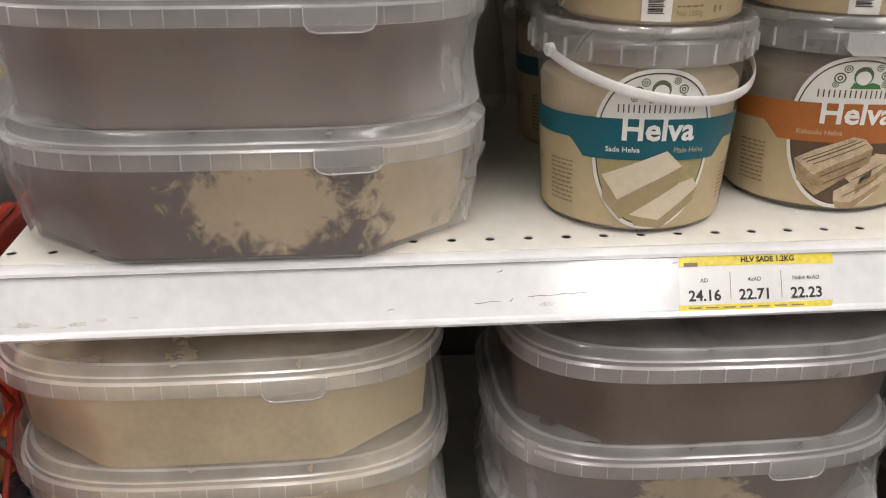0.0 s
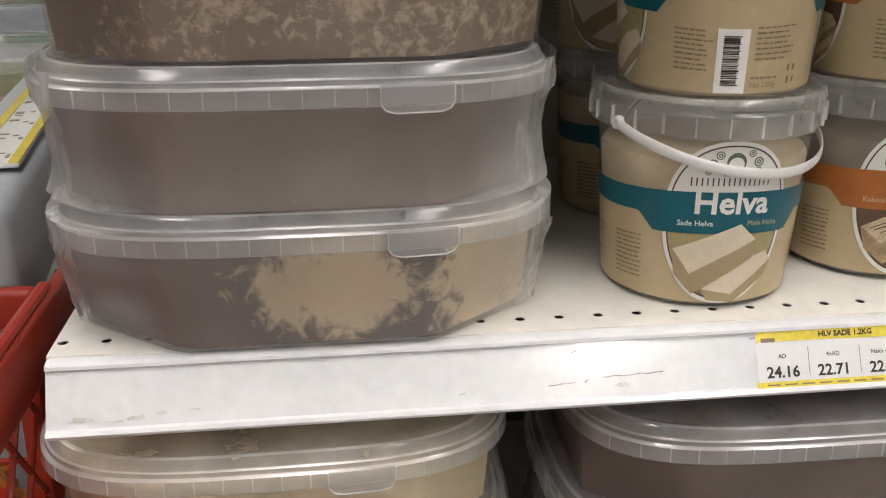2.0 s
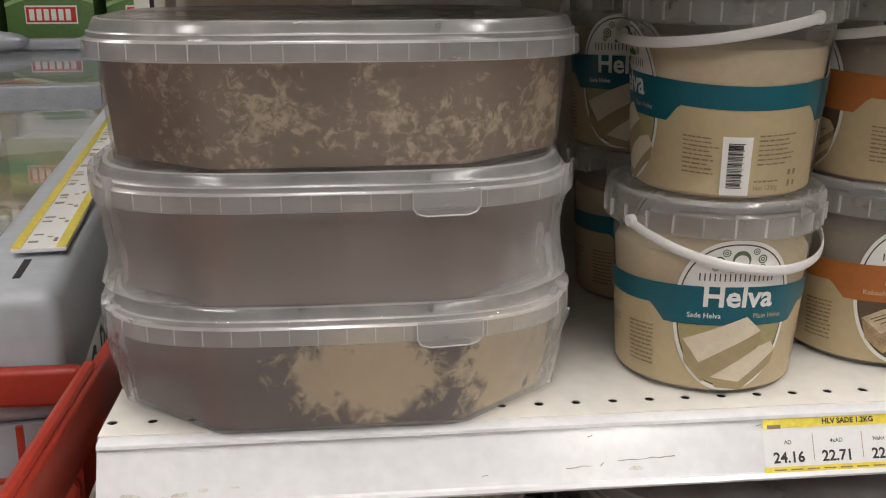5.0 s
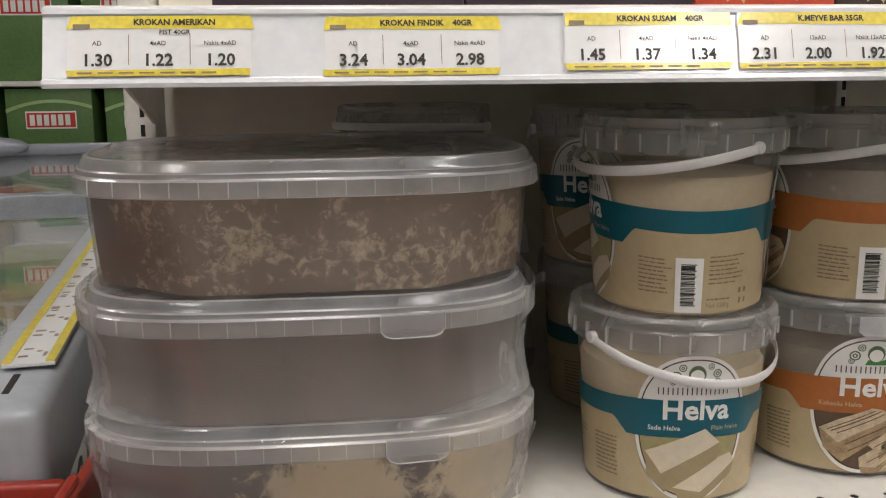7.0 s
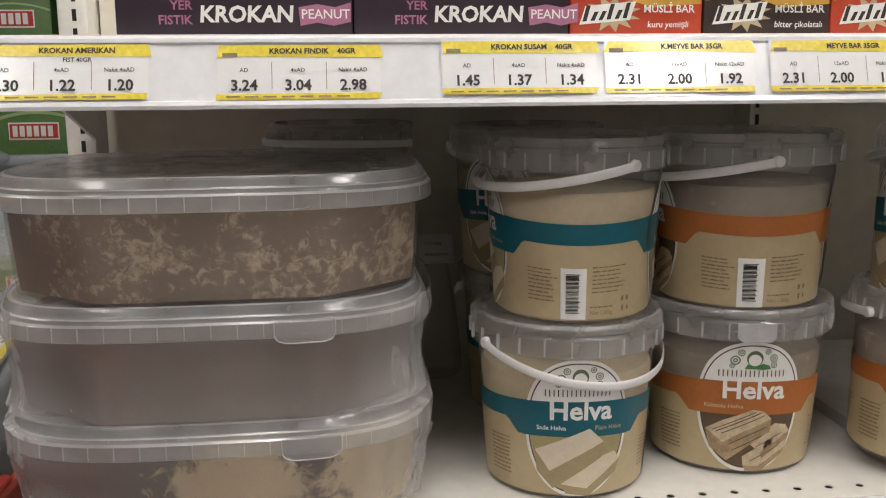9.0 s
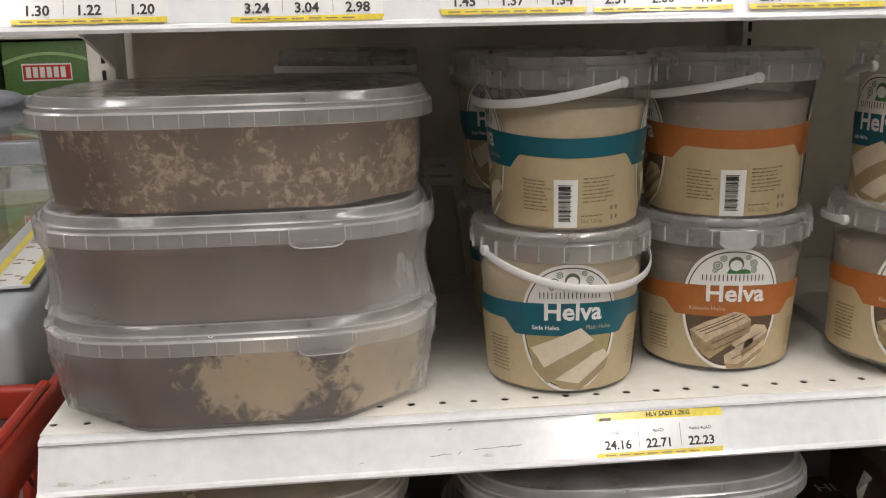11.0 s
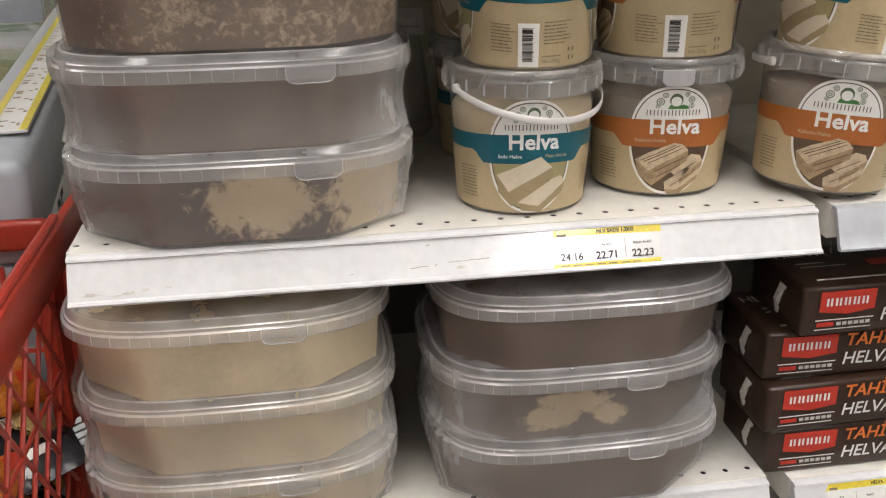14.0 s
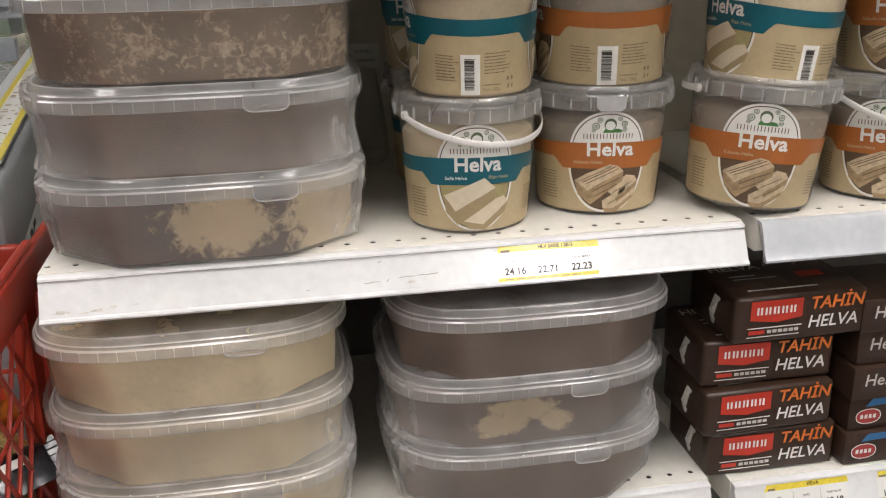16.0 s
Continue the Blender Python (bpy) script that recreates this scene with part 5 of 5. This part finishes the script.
# ---- far shelf with green cartons ----
def far_shelf():
    y = 3.30
    s = thing("far_shelf", pose(0, 0, 0), "cream steel shelf in the distance stacked with green cartons", "shelf", "", "structure")
    part("board", box_bm(-2.6, 0.8, y - 0.02, y + 0.45, 1.186, 1.206, 0.003), M_SHELF, s)
    part("board", box_bm(-2.6, 0.8, y - 0.02, y + 0.45, 0.84, 0.87, 0.003), M_SHELF, s)
    part("board", box_bm(-2.6, 0.8, y - 0.02, y + 0.45, 1.585, 1.605, 0.003), M_SHELF, s)
    part("backing", box_bm(-2.6, 0.8, y + 0.46, y + 0.48, 0.0, 2.2), M_PANEL, s)

    def carton(x, z, w, h, drop, dark):
        c = thing("green_carton", pose(x, y + 0.01, z), "green printed carton with a red and white badge", "carton", "green cartons")
        part("case", box_bm(0, w, 0, 0.3, 0, h, 0.004), M_BOX_GREEN_D if dark else M_BOX_GREEN, c)
        f = on_front(0, 0, 0)
        at = lambda k: (lambda u, v: f(u, v, k))
        part("badge", rect_bm(at(0.002), w * 0.22, w * 0.81, h - drop - 0.068, h - drop), M_WHITE, c, "white-edged red badge")
        part("badge", rect_bm(at(0.004), w * 0.235, w * 0.795, h - drop - 0.062, h - drop - 0.006), M_RED, c)
        part("badge_bar", bars_bm(at(0.006), [(w * (0.27 + 0.082 * k), w * (0.27 + 0.082 * k + 0.058), h - drop - 0.034, 0.042) for k in range(6)], 1), M_WHITE, c)
        part("swoosh", columns_bm(at(0.003), 0.0, w, lambda u: h - drop * 0.62 - 0.13 * (u / w - 0.55) ** 2, lambda u: h - drop * 0.48 - 0.12 * (u / w - 0.55) ** 2, 14), M_GREEN_PALE, c, "pale green swoosh")

    for z, h in ((0.871, 0.305), (1.207, 0.365)):
        for k in range(6):
            carton(-1.112 - 0.372 * (k - 2) - (0.06 if z > 1.2 else 0), z, 0.325, h, 0.052 if z > 1.2 else 0.086, False)
    for k in range(12):
        x = -1.55 + 0.105 * k
        b = thing("bottle", pose(x, y + 0.05, 1.6052), "dark green glass bottle with a pale label", "bottle", "dark bottles")
        part("glass", lathe_bm([(0.03, 0.0), (0.036, 0.004), (0.036, 0.16), (0.014, 0.22), (0.013, 0.27)], 16, True, True), M_BOTTLE, b)
        part("paper_label", lathe_bm([(0.0366, 0.02), (0.0366, 0.06)], 16), M_CREAM, b)


far_shelf()


# ---- red shopping cart ----
def cart():
    t = thing("shopping_cart", pose(0, 0, 0), "red plastic shopping cart with open lattice sides", "cart")
    X0, X1, Y0, Y1, ZT, ZB = -0.50, -0.050, -0.42, 0.172, 0.924, 0.50
    tap = 0.03

    def at(x, y, z):
        k = (ZT - z) / (ZT - ZB) * tap
        cx, cy = (X0 + X1) / 2, (Y0 + Y1) / 2
        return Vector((cx + (x - cx) * (1 - k), cy + (y - cy) * (1 - k), z))

    # wide flared rim on the four sides
    for nm, (xa, xb, ya, yb) in {"side_rim": (X1 - 0.002, X1 + 0.009, Y0, Y1 + 0.095), "left_rim": (X0 - 0.038, X0 + 0.006, Y0, Y1 + 0.012), "far_rim": (X0 + 0.007, X1 - 0.007, Y1 - 0.002, Y1 + 0.012), "near_rim": (X0 + 0.007, X1 - 0.007, Y0, Y0 + 0.03)}.items():
        part(nm, box_bm(xa, xb, ya, yb, ZT - (0.050 if nm == "side_rim" else 0.032), ZT, 0.005, 3), M_CART, t)
    lip = bmesh.new()
    add_sweep(lip, [Vector((X1 + 0.001, Y0 + (Y1 - Y0) * i / 8, ZT + 0.002)) for i in range(9)], 0.008, 0.010)
    part("rim_lip", lip, M_CART, t)
    for x, y in ((X1, Y1), (X0, Y1), (X1, Y0), (X0, Y0)):
        bm = bmesh.new()
        a, b = at(x, y, ZT - 0.046), at(x, y, ZB)
        sx, sy = (0.026 if x == X1 else -0.026), (0.026 if y == Y1 else -0.026)
        add_loft(bm, [[(p.x - sx, p.y + 0.004 * (sy > 0), p.z), (p.x + sx * 0.5, p.y, p.z), (p.x + sx * 0.5, p.y - sy, p.z), (p.x, p.y - sy, p.z), (p.x - sx, p.y - 0.006, p.z)] for p in (a, b)], True, True, True)
        part("corner_post", bm, M_CART, t)

    def bar(p, q, w=0.006):
        bm = bmesh.new()
        d = (q - p)
        up = Vector((0, 0, 1)) if abs(d.normalized().z) < 0.9 else Vector((0, 1, 0))
        add_sweep(bm, [p, q], w, w, up, 6)
        part("lattice_bar", bm, M_CART, t)

    # crossing diagonals on the long sides, upright bars on the short ones
    top, low = ZT - 0.047, ZB
    for x in (X0, X1):
        for k in range(-6, 13):
            for sgn in (1, -1):
                ya = Y0 + 0.052 * k
                yb = ya + 0.30
                p, q = (ya, yb) if sgn > 0 else (yb, ya)
                # cut each diagonal to the wall's length
                cuts = sorted(max(0.0, min(1.0, (lim - p) / (q - p))) for lim in (Y0 + 0.01, Y1 - 0.03))
                if cuts[1] - cuts[0] > 0.05:
                    ends = [at(x, p + (q - p) * c, top + (low - top) * c) for c in cuts]
                    bar(ends[0], ends[1], 0.0048)
    for k in range(1, 8):
        x = X0 + (X1 - X0) * k / 8
        for y in (Y0, Y1):
            bar(at(x, y, top), at(x, y, low))
    for k in range(1, 8):
        z = top - (top - low) * k / 8
        for y in (Y0, Y1):
            bar(at(X0, y, z), at(X1, y, z))
    for k in (2, 5):
        z = top - (top - low) * k / 8
        for x in (X0, X1):
            bar(at(x, Y0, z), at(x, Y1, z), 0.0045)
    panel = bmesh.new()
    add_loft(panel, [[tuple(at(X1 + e, y, z)) for e, y in ((0.004, Y1 - 0.050), (0.010, Y1 - 0.010), (0.010, Y1 + 0.012), (0.002, Y1 + 0.012), (0.000, Y1 - 0.050))] for z in (top + 0.004, (top + low) / 2, low)], True, True, True)
    part("corner_panel", panel, M_CART, t)
    part("base", box_bm(X0 + 0.03, X1 - 0.03, Y0 + 0.04, Y1 - 0.04, ZB - 0.012, ZB, 0.004), M_CART, t)
    for x in (X0 + 0.06, X1 - 0.06):
        for y in (Y0 + 0.08, Y1 - 0.08):
            part("leg", box_bm(x - 0.012, x + 0.012, y - 0.012, y + 0.012, 0.06, ZB - 0.013, 0.004), M_CART, t)
            wheel = lathe_bm([(0.004, -0.012), (0.03, -0.012), (0.03, 0.012), (0.004, 0.012)], 20)
            bmesh.ops.transform(wheel, matrix=pose(x, y, 0.031, 0, 90, 0), verts=wheel.verts)
            part("wheel", wheel, M_DARK, t)


cart()


def snack_bag(m, mat, label, w=0.15, h=0.10, d=0.035):
    t = thing("snack_bag", m, label, "bag", "snack bags in the cart")
    bm = bmesh.new()
    n = 14
    top, low = [], []
    for s, rows in ((1, top), (-1, low)):
        for i in range(n + 1):
            row = []
            for j in range(n + 1):
                u, v = i / n * 2 - 1, j / n * 2 - 1
                puff = max(0.0, (1 - u ** 4) * (1 - v * v)) ** 0.6
                k = noise.noise(Vector((u * 3, v * 3, s + m.translation.x * 50)))
                row.append(bm.verts.new((u * w / 2, v * h / 2 * (1 - 0.05 * puff), s * (puff * d / 2 * (1 + 0.35 * k) + 0.0004))))
            rows.append(row)
        for i in range(n):
            for j in range(n):
                q = (rows[i][j], rows[i + 1][j], rows[i + 1][j + 1], rows[i][j + 1])
                bm.faces.new(q if s > 0 else tuple(reversed(q)))
    part("film_pouch", bm, mat, t)
    for s in (-1, 1):
        bm = bmesh.new()
        rows = [[Vector((s * (w / 2 + x), -h / 2 + h * j / 12, 0.0012 * (-1) ** j)) for j in range(13)] for x in (-0.002, 0.005, 0.012)]
        add_loft(bm, rows, False)
        part("crimped_end", bm, mat, t)
    part("print_panel", poly_bm(lambda u, v: Vector((u, v, d / 2 * 1.05 + 0.0022 - 4.0 * u * u - 6.0 * v * v)), [[(-0.010, -0.008), (0.024, -0.006), (0.024, 0.006), (-0.010, 0.006)]], 0.006), M_WHITE if mat is M_SNACK_C else M_RED, t)


PILE = ((-0.105, 0.128, 0.768, 55, 20, 75), (-0.115, 0.088, 0.735, 40, 15, 60), (-0.102, 0.132, 0.722, 30, 25, 95), (-0.108, 0.060, 0.712, 50, 10, 80), (-0.080, 0.078, 0.704, 15, -12, 25),
        (-0.112, 0.115, 0.682, 25, 10, 70), (-0.110, 0.050, 0.672, 20, 15, 110), (-0.118, 0.085, 0.650, 10, 10, 40), (-0.112, 0.125, 0.634, 15, 5, 85), (-0.120, 0.050, 0.622, 10, 5, 60),
        (-0.122, 0.095, 0.598, 8, 5, 100), (-0.125, 0.055, 0.576, 8, 0, 50), (-0.125, 0.100, 0.552, 5, 5, 80), (-0.128, 0.060, 0.530, 5, 0, 30), (-0.130, 0.095, 0.514, 0, 0, 70))
for i, (bx, by, bz, rx, ry, rz) in enumerate(PILE):
    snack_bag(pose(bx, by, bz, rx, ry, rz), (M_SNACK_A, M_SNACK_C, M_SNACK_B)[i % 3], ("orange and yellow snack bag in the red cart", "glossy black snack bag lying in the red cart", "glossy gold snack bag lying in the red cart")[i % 3], 0.088, 0.060, 0.026)
